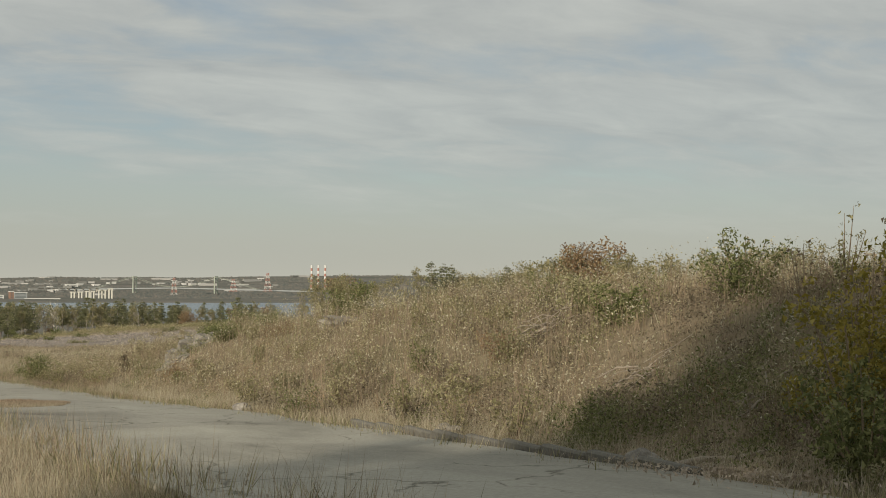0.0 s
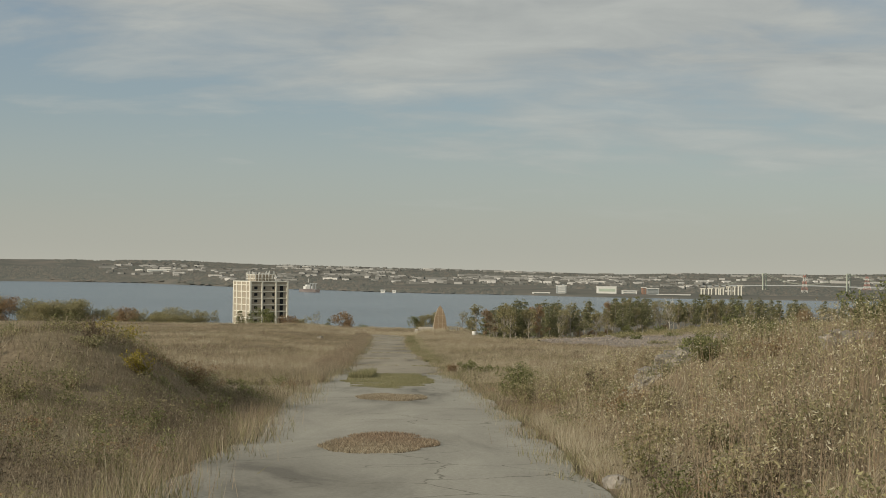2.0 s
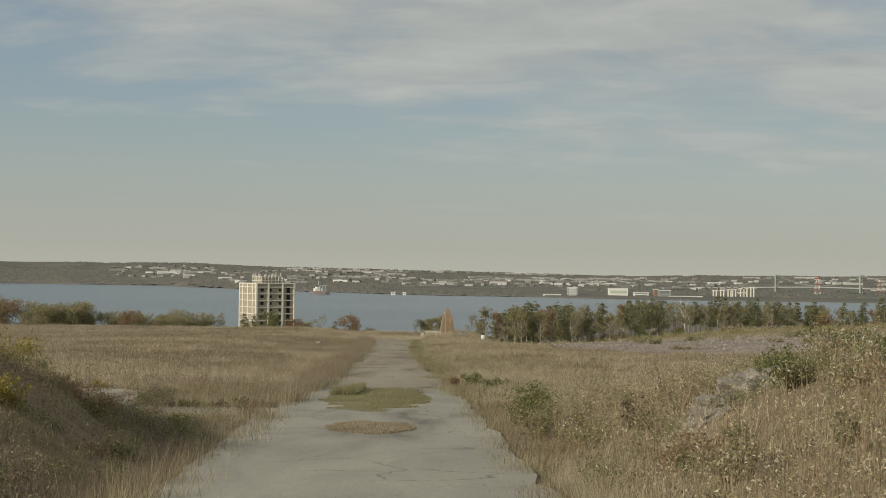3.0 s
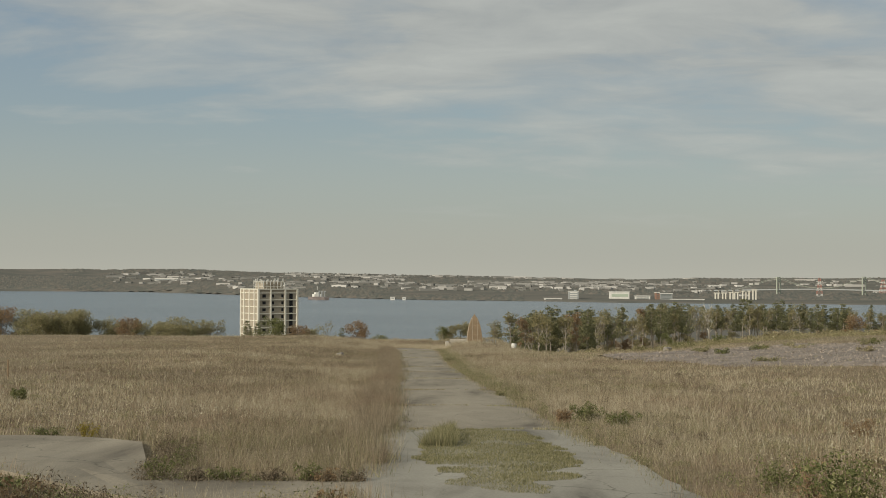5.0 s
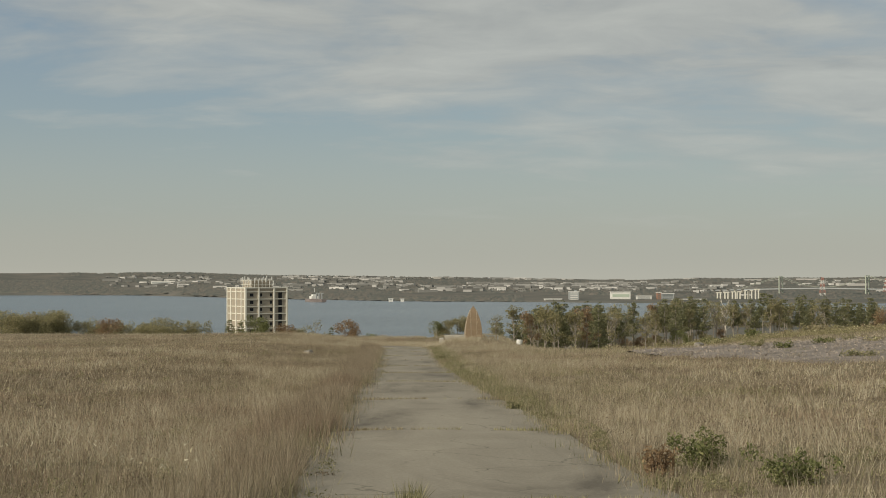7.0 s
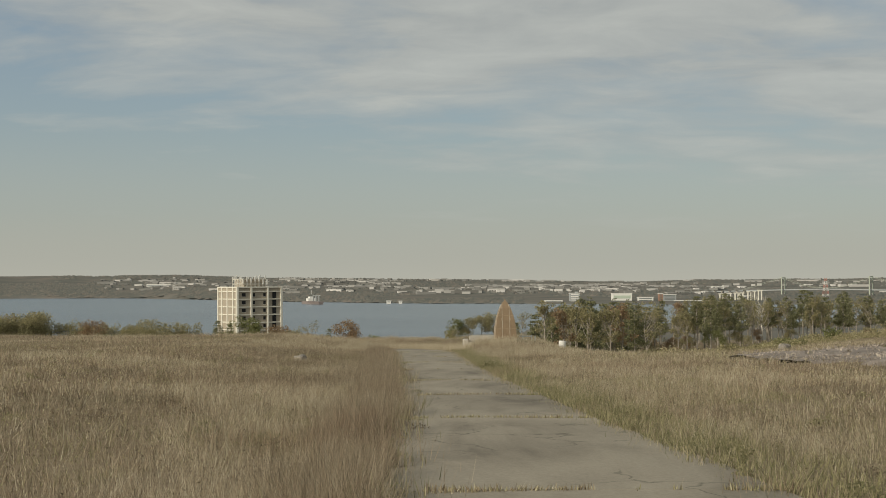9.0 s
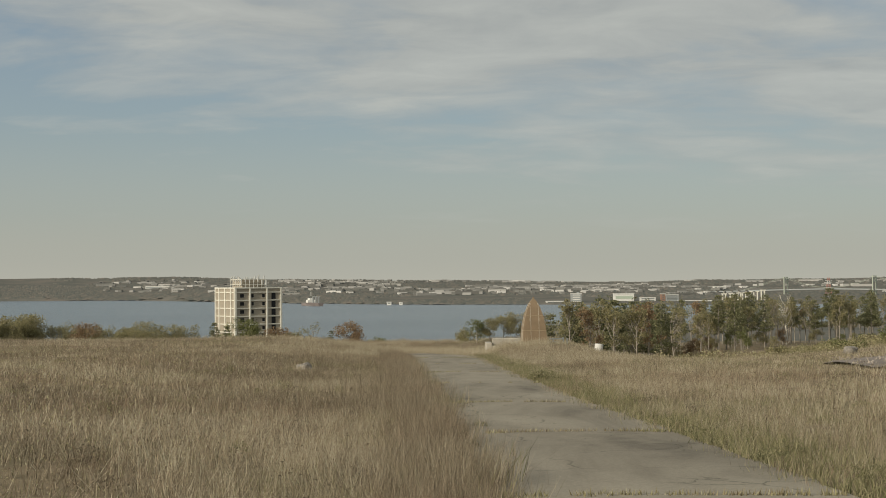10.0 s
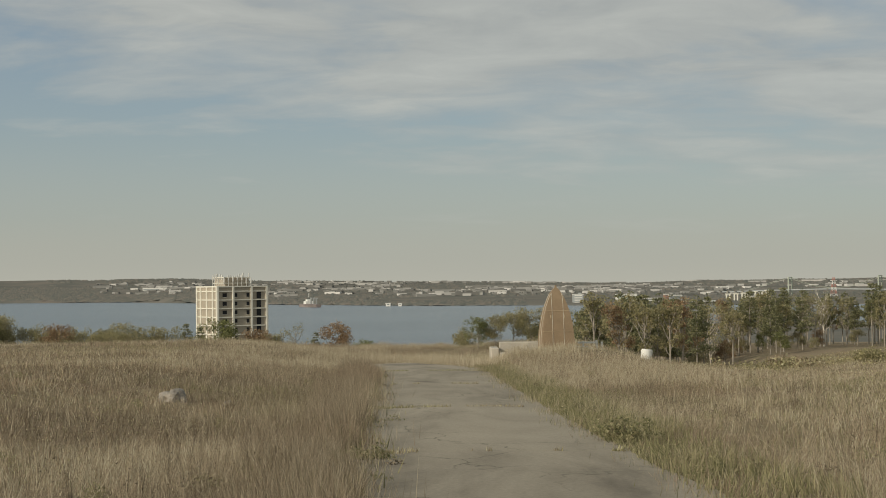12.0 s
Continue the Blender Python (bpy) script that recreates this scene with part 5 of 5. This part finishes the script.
def scree_sheet():
    xs, ys = np.arange(14, 76, 1.0), np.arange(154, 252, 1.2)
    gx, gy = np.meshgrid(xs, ys)
    inside = on_scree(gx, gy)
    gz = height(gx, gy) + 0.05 + 0.25 * fbm(gx, gy, 2.2, 201) * inside - 0.3 * ~inside
    n, m = len(xs), len(ys)
    i = (np.arange(m - 1)[:, None] * n + np.arange(n - 1)[None, :])
    ok = (inside[:-1, :-1] | inside[1:, :-1] | inside[:-1, 1:] | inside[1:, 1:]).ravel()
    i = i.ravel()[ok]
    return mesh_np("rubble", np.stack([gx.ravel(), gy.ravel(), gz.ravel()], 1), np.stack([i, i + 1, i + n + 1, i + n], 1), M_SCREE, True)


M_SCREE = plain("pink_grey_rubble", (0.25, 0.215, 0.185), 1.0, 0.45, 0.35, 1.0, 5)
tagged(new("rubble", scree_sheet()), "spread of pinkish grey rubble and broken wood", "rubble", kind="structure")
cx, cy = rng.uniform(14, 74, 26000), rng.uniform(156, 250, 26000)
ok = on_scree(cx, cy)
cx, cy = cx[ok], cy[ok]
flecks("wood_debris", cx, cy, height(cx, cy) + rng.uniform(0.08, 0.36, len(cx)), rng.uniform(0.05, 0.17, len(cx)), plain("bleached_debris", (0.33, 0.29, 0.245), 1, 0.5, 0.6),
       "bleached wood chips and stones strewn over the rubble")
ux, uy = rng.normal(1.9, 0.45, 1100), rng.normal(23.6, 1.3, 1100)
uz = np.maximum(height(ux, uy), level(uy) + TOP + 0.05) + 0.03
flecks("wood_chips", ux, uy, uz, rng.uniform(0.02, 0.06, len(ux)), plain("chip_wood", (0.40, 0.34, 0.27), 1, 0.4, 3), "bark and wood chips spilt over the pavement's edge")


def brush_pile(at, n, length, seed, label, mat, rise=0.5):
    """A tangle of dead branches."""
    q = random.Random(seed)
    x, y = at
    t = thing("brush_pile", (x, y, float(height(x, y))), label, "branches")
    for i in range(n):
        a, l = q.gauss(0, 0.7) + (3.14 if q.random() < 0.5 else 0), length * q.uniform(0.5, 1.1)
        p0 = Vector((q.uniform(-.5, .5) * length * 0.5, q.uniform(-.3, .3) * length * 0.5, q.uniform(0.05, rise)))
        d = Vector((math.cos(a), math.sin(a), 0))
        lift = lambda p: float(height(x + p.x, y + p.y) - height(x, y))
        d.z = (lift(p0 + d * l) - lift(p0)) / l + q.uniform(-0.1, 0.35)
        p0.z += lift(p0)
        mid = p0 + d * l * 0.5 + Vector((q.uniform(-.1, .1), q.uniform(-.1, .1), q.uniform(0, .15))) * l
        r0 = q.uniform(0.008, 0.024)
        part("branch", tubes("branch", [([tuple(p0), tuple(mid), tuple(p0 + d * l)], [r0, r0 * 0.8, r0 * 0.4])], mat, 5), mat, t)
    return t


M_DEAD = plain("bleached_dead_wood", (0.34, 0.29, 0.23), 0.95, 0.3, 4)
brush_pile((7.42, 37.79), 26, 0.95, 5, "pile of bleached dead branches on the bank", M_DEAD, 0.4)
brush_pile((5.82, 31.25), 14, 0.9, 6, "bleached driftwood-like branches lying on the bank", M_DEAD, 0.35)
brush_pile((5.16, 26.98), 14, 0.8, 7, "tangle of grey dead twigs on the bank", M_DEAD, 0.35)
log = part("fallen_branch", tubes("fallen_branch", [([(0, 0, 0.06), (0.5, 0.25, 0.16), (1.0, 0.35, 0.18), (1.5, 0.5, 0.3)], [0.05, 0.045, 0.035, 0.02])], M_DEAD, 7), M_DEAD, None,
           at=pose(*(1.95, 25.01), float(height(*(1.95, 25.01))), 0, 0, -35))
tagged(log, "bleached fallen branch beside the pavement", "branch")
post = part("marker_post", boxes(((-0.06, -0.06, -0.3), (0.06, 0.06, 1.35)), bevel=0.015), M_CORTEN, None, at=(-35.0, 152.0, float(height(-35, 152))))
tagged(post, "short rusty marker post in the field", "post")


# ---- the rusty spire and the walls round it ----
def spire():
    """A four-sided clad spire with bellied sides, seams between its sheets."""
    H, W = 4.25, 1.08
    t = thing("spire", (0.6, 271.0, -5.15), "tall pointed brown-clad spire with pale seams", "monument", turn=4)

    def half(z):
        u = z / H
        return W * (1 - 0.04 * u) * max(0.0, 1 - u ** 2.3) ** 0.78 + 0.04

    levels = [H * i / 18 for i in range(19)]
    for s in range(4):
        rot = pose(0, 0, 0, 0, 0, 90 * s)
        v, f = [], []
        for z in levels:
            h = half(z)
            v += [(-h, -h, z), (-h * 0.5, -h, z), (0, -h, z), (h * 0.5, -h, z), (h, -h, z)]
        for i in range(18):
            for k in range(4):
                a = i * 5 + k
                f.append((a, a + 1, a + 6, a + 5))
        part("cladding", mesh_np("cladding", v, f, M_CORTEN, True), M_CORTEN, t, at=rot)
        for u in (-0.36, 0.36):
            run = [(u * half(z) if abs(u) > 0.5 else min(abs(u) * W, half(z) * 0.9) * (1 if u > 0 else -1), -half(z) - 0.012, z) for z in levels[:17]]
            part("seam", tubes("seam", [(run, [0.012] * len(run))], M_CREAM, 4), M_SEAM, t, at=rot)
        for z in (H * 0.28, H * 0.61):
            h = half(z)
            part("seam", boxes(((-h, -h - 0.03, z - 0.02), (h, -h + 0.02, z + 0.02))), M_SEAM, t, at=rot)
        for u in (-0.45, 0.45):
            z = H * 0.52
            part("vent", boxes(((u * W - 0.05, -half(z) - 0.03, z - 0.12), (u * W + 0.05, -half(z) + 0.02, z + 0.1)), bevel=0.02), M_SEAM, t, at=rot)
    part("cap", boxes(((-0.06, -0.06, H - 0.1), (0.06, 0.06, H + 0.12)), bevel=0.02), M_CORTEN, t)


M_SEAM = plain("pale_seam", (0.36, 0.29, 0.19), 0.7, 0.15, 2)
spire()
for (x0, y0, x1, y1, z0, z1, label) in ((-3.4, 269.0, -0.2, 269.6, -7.5, -5.35, "low weathered concrete wall"), (-3.9, 272.6, -3.3, 275.5, -7.5, -5.2, "stub of weathered concrete wall"),
                                        (-3.2, 274.8, 0.4, 275.2, -7.5, -4.85, "back wall of weathered concrete"), (-1.4, 268.9, 3.1, 273.6, -7.5, -5.15, "low concrete platform under the spire"),
                                        (-3.0, 262.5, 0.3, 263.1, -7.5, -5.55, "low broken white concrete wall in the grass")):
    w = part("concrete_wall" if "platform" not in label else "concrete_platform", boxes(((x0, y0, z0), (x1, y1, z1)), bevel=0.06), M_CONC, None)
    tagged(w, label, "wall")
for i, (x, z) in enumerate(((3.5, -4.7), (3.9, -4.8), (2.6, -4.75))):
    tagged(part("white_post", boxes(((-0.07, -0.07, -1.8), (0.07, 0.07, 0)), bevel=0.02), M_WHITE, None, at=pose(x, 272.0, z, 0, (i - 1) * 5, 0)), "white-painted post beside the spire", "post", "white posts")
rail = tagged(part("white_rail", boxes(((2.2, 271.95, -4.9), (3.6, 272.05, -4.78))), M_WHITE, None), "white rail between posts", "rail")
drum = bmesh.new()
bmesh.ops.create_cone(drum, cap_ends=True, segments=20, radius1=0.34, radius2=0.41, depth=1.5)
bmesh.ops.bevel(drum, geom=[e for e in drum.edges if abs(e.verts[0].co.z - e.verts[1].co.z) < 1e-4], offset=0.05, segments=2, affect="EDGES")
tagged(part("drum", drum, M_WHITE, None, at=pose(6.6, 269.4, -6.0, 0, 6, 0)), "white-painted drum standing in the grass", "drum")


# ---- across the water ----
def ashore(right, beyond):
    """A spot on the far land: so much to the right of straight ahead per metre ahead, so far beyond the shore."""
    b = -math.degrees(math.atan(right))
    d = float(shore_dist(b)) + beyond
    x, y = -2 + d * math.sin(math.radians(-b)), 90 + d * math.cos(math.radians(-b))
    return x, y, max(float(height(x, y)), SEA + 1.0)


vs, fs = [], []
q = random.Random(21)


def add_block(vs, fs, x, y, z, w, d, h, turn):
    c, s = math.cos(turn), math.sin(turn)
    o = len(vs)
    for zz in (z - 6, z + h):
        for a, b in ((-1, -1), (1, -1), (1, 1), (-1, 1)):
            vs.append((x + a * w / 2 * c - b * d / 2 * s, y + a * w / 2 * s + b * d / 2 * c, zz))
    fs += [(o, o + 1, o + 5, o + 4), (o + 1, o + 2, o + 6, o + 5), (o + 2, o + 3, o + 7, o + 6), (o + 3, o, o + 4, o + 7), (o + 4, o + 5, o + 6, o + 7)]


for i in range(2300):
    right = q.gauss(0.02, 0.13) if q.random() < 0.75 else q.uniform(-0.2, 0.42)
    if right < -0.24:
        continue
    lo = 480 if right > -0.1 else 200
    beyond = lo + (q.random() ** 0.8) * max(200, 4450 - lo - float(shore_dist(-math.degrees(math.atan(right)))))
    x, y, z = ashore(right, beyond)
    if math.hypot(x, y) > 4700 or (fbm(x, y, 260, 77) < 0.50):
        continue
    add_block(vs, fs, x, y, z + 2.0, q.uniform(6, 20) * (3.0 if q.random() < 0.2 else 1), q.uniform(10, 20), q.uniform(1.6, 4.2), q.uniform(-0.25, 0.25))
M_TOWN = leafy("pale_walls", [(0.0, (0.14, 0.14, 0.13)), (0.5, (0.24, 0.24, 0.225)), (0.8, (0.40, 0.395, 0.375)), (1.0, (0.66, 0.65, 0.62))], through_light=0.0)
tagged(new("far_town", mesh_np("far_town", vs, fs, M_TOWN)), "pale low buildings of a town across the water", "buildings", kind="stuff")


def far_trees():
    """Crowns of the distant woods, each a low ragged cone."""
    n = 52000
    b, u = rng.uniform(-25, 22, n), rng.random(n)
    sd = shore_dist(b)
    d = sd + 15 + u ** 1.1 * (4620 - sd)
    x, y = -2 - d * np.sin(np.radians(b)), 90 + d * np.cos(np.radians(b))
    ok = (np.hypot(x, y) < 4750) & (fbm(x, y, 180, 88) > 0.40) & ~((x / y > 0.055) & (d < sd + 330))
    x, y = x[ok], y[ok]
    z = height(x, y)
    n = len(x)
    s, h = rng.uniform(4, 10, n), rng.uniform(1.5, 4.0, n)
    a = np.arange(5) / 5 * 2 * np.pi
    ring = np.stack([np.cos(a), np.sin(a), np.zeros(5)], 1)
    v = np.zeros((n, 6, 3))
    v[:, 0:5] = ring[None] * s[:, None, None] + np.stack([x, y, z - 1], 1)[:, None]
    v[:, 5] = np.stack([x + rng.normal(0, 1, n), y, z + h], 1)
    f = [(k, (k + 1) % 5, 5) for k in range(5)]
    f = (np.array(f)[None] + (np.arange(n) * 6)[:, None, None]).reshape(-1, 3)
    return mesh_np("hazy_woods", v.reshape(-1, 3), f, M_FARTREE, True)


# leaf tones greyed and lightened to paint in the distance haze
M_FARTREE = leafy("hazy_foliage", [(0.0, (0.125, 0.135, 0.12)), (0.5, (0.165, 0.163, 0.14)), (1.0, (0.215, 0.19, 0.16))], through_light=0.0)
tagged(new("hazy_woods", far_trees()), "brown and green woods on the hills across the water", "woods", kind="stuff")


def hall(name, at, w, d, h, label, mat, bands=3, band_mat=None, tower=0.0):
    """A plain large building with rows of windows and a roof rim."""
    x, y, z = at
    t = thing(name, (x, y, z), label, "building")
    part("wall", boxes(((-w / 2, 0, -8), (w / 2, d, h))), mat, t)
    part("roof", boxes(((-w / 2 - 0.6, -0.6, h), (w / 2 + 0.6, d + 0.6, h + 1.0))), M_WHITE, t)
    for k in range(bands):
        z0 = h * (k + 0.35) / bands
        part("window_band", boxes(((-w / 2 + 2, -0.25, z0), (w / 2 - 2, 0.3, z0 + h / bands * 0.4))), band_mat or M_GLASS2, t)
    if tower:
        part("stair_tower", boxes(((w * 0.1, 2, h), (w * 0.3, d - 2, h + tower))), mat, t)
    return t


# window glass with the haze painted in as a paler grey
M_GLASS2 = plain("hazy_windows", (0.13, 0.15, 0.15), 0.4, 0.15, 0.05)
M_TEAL = plain("pale_green_wall", (0.45, 0.52, 0.43), 0.7, 0.08, 0.05)
M_BRICK = plain("red_brown_wall", (0.30, 0.19, 0.14), 0.9, 0.1, 0.05)
M_GREYW = plain("grey_wall", (0.34, 0.36, 0.36), 0.8, 0.1, 0.05)
hall("large_hall", (308.0, 2508.4, -30.2), 33, 20, 12.5, "large white hall with a pale green front across the water", M_WHITE, 1, M_TEAL)
hall("office_block", (227.3, 2508.5, -32.0), 17, 16, 15, "pale glass office block on the far shore", M_GREYW, 4, M_WHITE, 3)
hall("terminal", (347.9, 2508.4, -30.7), 26, 16, 6, "low white waterside sheds on the far shore", M_WHITE, 2)
hall("brick_block", (373.9, 2508.4, -29.5), 7, 12, 11, "red-brown waterside tower across the water", M_BRICK, 3)
hall("grey_block", (388.8, 2508.4, -29.3), 22, 16, 9, "long grey waterside block with rows of windows", M_GREYW, 4)
hall("long_shed", (425.8, 2508.5, -33.9), 60, 16, 3.5, "long white shed on the far quay", M_WHITE, 1)
hall("shed", (191.4, 2508.5, -32.4), 30, 14, 3.0, "low pale shed on the far quay", M_WHITE, 1)
hall("white_warehouse", (-789.0, 4128.3, -6.0), 92, 30, 9, "long white warehouse on the far hills", M_WHITE, 1, M_GREYW)
hall("white_house", (-91.8, 2588.4, -32.5), 8, 8, 3.0, "white boathouse on the far shore", M_WHITE, 1)
hall("white_house", (-71.3, 2588.4, -32.5), 6, 8, 2.6, "white boathouse on the far shore", M_WHITE, 1)
hall("white_warehouse", (635.2, 3328.3, -16.8), 26, 16, 8, "white block on the slope across the water", M_WHITE, 2)
hall("white_warehouse", (-230.8, 4028.3, -8.0), 110, 30, 9, "long white warehouse in the far town", M_WHITE, 1, M_GREYW)


def cargo_ship():
    t = thing("cargo_ship", (*(-222.5, 2588.4), SEA), "dark-hulled cargo ship with white upperworks, bow on, lying in the harbour", "ship", turn=20)
    bm = bmesh.new()
    box(bm, (-11, -45, -3), (11, 45, 5))
    for v in bm.verts:
        if v.co.y < 0:
            v.co.x *= 0.45 if v.co.z > 0 else 0.2
    part("hull", bm, plain("dark_hull", (0.22, 0.19, 0.18), 0.6, 0.2, 0.1), t)
    part("upperworks", boxes(((-7, 15, 5), (7, 30, 10)), ((-4, 16, 10), (4, 28, 13)), bevel=0.3), M_WHITE, t, "white bridge house")
    for y in (-30, -12, 6):
        part("crane", boxes(((-1, y - 1, 5), (1, y + 1, 16)), ((-0.5, y - 10, 15), (0.5, y, 16))), M_GREYW, t)
    part("mast", boxes(((-0.4, 20, 17), (0.4, 20.8, 24))), M_WHITE, t)


cargo_ship()


def lattice(t, w0, w1, h, mats, steps=8, r=0.5):
    """Four leaning legs with crossed braces, painted in turn."""
    for i in range(steps):
        z0, z1 = h * i / steps, h * (i + 1) / steps
        a0, a1 = (w0 + (w1 - w0) * z0 / h) / 2, (w0 + (w1 - w0) * z1 / h) / 2
        runs = []
        c = ((-1, -1), (1, -1), (1, 1), (-1, 1))
        for k in range(4):
            p, n2 = c[k], c[(k + 1) % 4]
            runs.append(([(p[0] * a0, p[1] * a0, z0), (p[0] * a1, p[1] * a1, z1)], [r, r]))
            runs.append(([(p[0] * a0, p[1] * a0, z0), (n2[0] * a1, n2[1] * a1, z1)], [r * 0.6] * 2))
            runs.append(([(p[0] * a1, p[1] * a1, z1), (n2[0] * a1, n2[1] * a1, z1)], [r * 0.6] * 2))
        part("lattice", tubes("lattice", runs, mats[i % len(mats)], 4), mats[i % len(mats)], t)


for foot, top in (((743.0, 2828.5, -29.4), (742.6, 2827.8, 7.8)), ((909.4, 2729.3, -13.7), (908.9, 2728.8, 17.9)), ((840.0, 2737.5, -14.5), (839.8, 2737.2, 5.8))):
    t = thing("pylon", (foot[0], foot[1], foot[2] - 6), "red and white lattice pylon beyond the wood", "pylon", "pylons")
    lattice(t, 12, 3, top[2] - foot[2] + 6, (M_RED, M_WHITE), 7, 0.42)
    part("crossarm", boxes(((-6.5, -0.4, top[2] - foot[2]), (6.5, 0.4, top[2] - foot[2] + 0.9))), M_WHITE, t)
for foot, top in (((1179.5, 3200.8, -9.1), (1178.8, 3200.1, 40.0)), ((1196.0, 3198.8, -8.9), (1195.3, 3198.1, 40.2)), ((1213.1, 3196.8, -8.7), (1212.4, 3196.1, 40.4))):
    t = thing("chimney", (foot[0], foot[1], foot[2] - 12), "tall red and white banded power station chimney", "chimney", "power station chimneys")
    H = top[2] - foot[2] + 12
    for i in range(9):
        bm = bmesh.new()
        r0, r1 = 2.9 - 0.8 * i / 9, 2.9 - 0.8 * (i + 1) / 9
        bmesh.ops.create_cone(bm, cap_ends=True, segments=14, radius1=r0, radius2=r1, depth=H / 9, matrix=Matrix.Translation((0, 0, H * (i + 0.5) / 9)))
        part("band", bm, (M_WHITE, M_RED)[i % 2], t)


def bridge():
    """A suspension bridge: two braced towers, hung deck, main cables and approach piers."""
    a, b = Vector((698.1, 2977.8, 10.6)), Vector((833.9, 2837.8, 11.6))
    t = thing("suspension_bridge", (0, 0, 0), "pale green suspension bridge far across the harbour", "bridge")
    d = (b - a)
    d.z = 0
    d.normalize()
    n = Vector((-d.y, d.x, 0))
    deck = -15.5
    for p in (a, b):
        tw = part("bridge_tower", tubes("bridge_tower", [([(*(p + n * s * 6.3).xy, SEA - 2), (*(p + n * s * 6.3).xy, p.z)], [1.5, 1.25]) for s in (-1, 1)], M_STEEL, 6), M_STEEL, t)
        runs = [([tuple(Vector((*(p - n * 6.3).xy, z)))[:3], tuple(Vector((*(p + n * 6.3).xy, z)))], [1.0, 1.0]) for z in (p.z - 1, p.z - 12, deck - 4)]
        runs += [([tuple(Vector((*(p - n * 6.3 * k).xy, p.z - 2))), tuple(Vector((*(p + n * 6.3 * k).xy, p.z - 11)))], [0.7, 0.7]) for k in (-1, 1)]
        part("cross_brace", tubes("cross_brace", runs, M_STEEL, 4), M_STEEL, tw)
    span = (b - a).length
    e0, e1 = a - d * span * 1.15, b + d * span * 1.2
    mid = (a + b) / 2
    runs = [([(e0.x, e0.y, deck - 5), (a.x, a.y, deck), (mid.x, mid.y, deck + 1.5), (b.x, b.y, deck), (e1.x, e1.y, deck - 4)], [1.4] * 5)]
    part("deck", tubes("deck", runs, M_GREYW, 6), M_GREYW, t, "grey roadway")
    for s in (-1, 1):
        o = n * s * 6.3
        pts = []
        for i in range(13):
            u = i / 12
            p = a.lerp(b, u)
            pts.append((p.x + o.x, p.y + o.y, deck + 4 + (a.z - deck - 4) * (2 * u - 1) ** 2))
        c0, c1 = a - d * span * 0.5, b + d * span * 0.5
        pts = [(c0.x + o.x, c0.y + o.y, deck)] + pts + [(c1.x + o.x, c1.y + o.y, deck)]
        part("cable", tubes("cable", [(pts, [0.22] * len(pts))], M_STEEL, 4), M_STEEL, t)
    for i in range(9):
        u = 0.42 + i * 0.085
        p = a - d * span * u * 1.1
        pier = part("pier", tubes("pier", [([(*(p + n * s * 6).xy, SEA - 2), (*(p + n * s * 6).xy, deck - 2)], [1.5, 1.5]) for s in (-1, 1)], M_CONC, 5), M_CONC, t)
        part("pier_cap", tubes("pier_cap", [([(*(p - n * 8).xy, deck - 1), (*(p + n * 8).xy, deck - 1)], [1.2, 1.2])], M_CONC, 5), M_CONC, pier)


bridge()
for px in ((492.9, 2588.3, -22.2), (506.3, 2588.3, -22.1), (519.7, 2588.3, -20.9), (527.9, 2588.3, -20.8), (542.3, 2588.2, -18.6), (548.5, 2588.2, -18.5), (560.8, 2588.2, -16.3)):
    t = thing("viaduct_pier", (px[0], px[1], SEA), "pale concrete viaduct pier on the far shore", "pier", "viaduct piers")
    hgt = px[2] - SEA + 2
    part("column", boxes(((-3.6, -1.5, -3), (-1.8, 1.5, hgt)), ((1.8, -1.5, -3), (3.6, 1.5, hgt))), M_CREAM, t)
    part("crosshead", boxes(((-5, -1.6, hgt), (5, 1.6, hgt + 1.6))), M_CREAM, t)
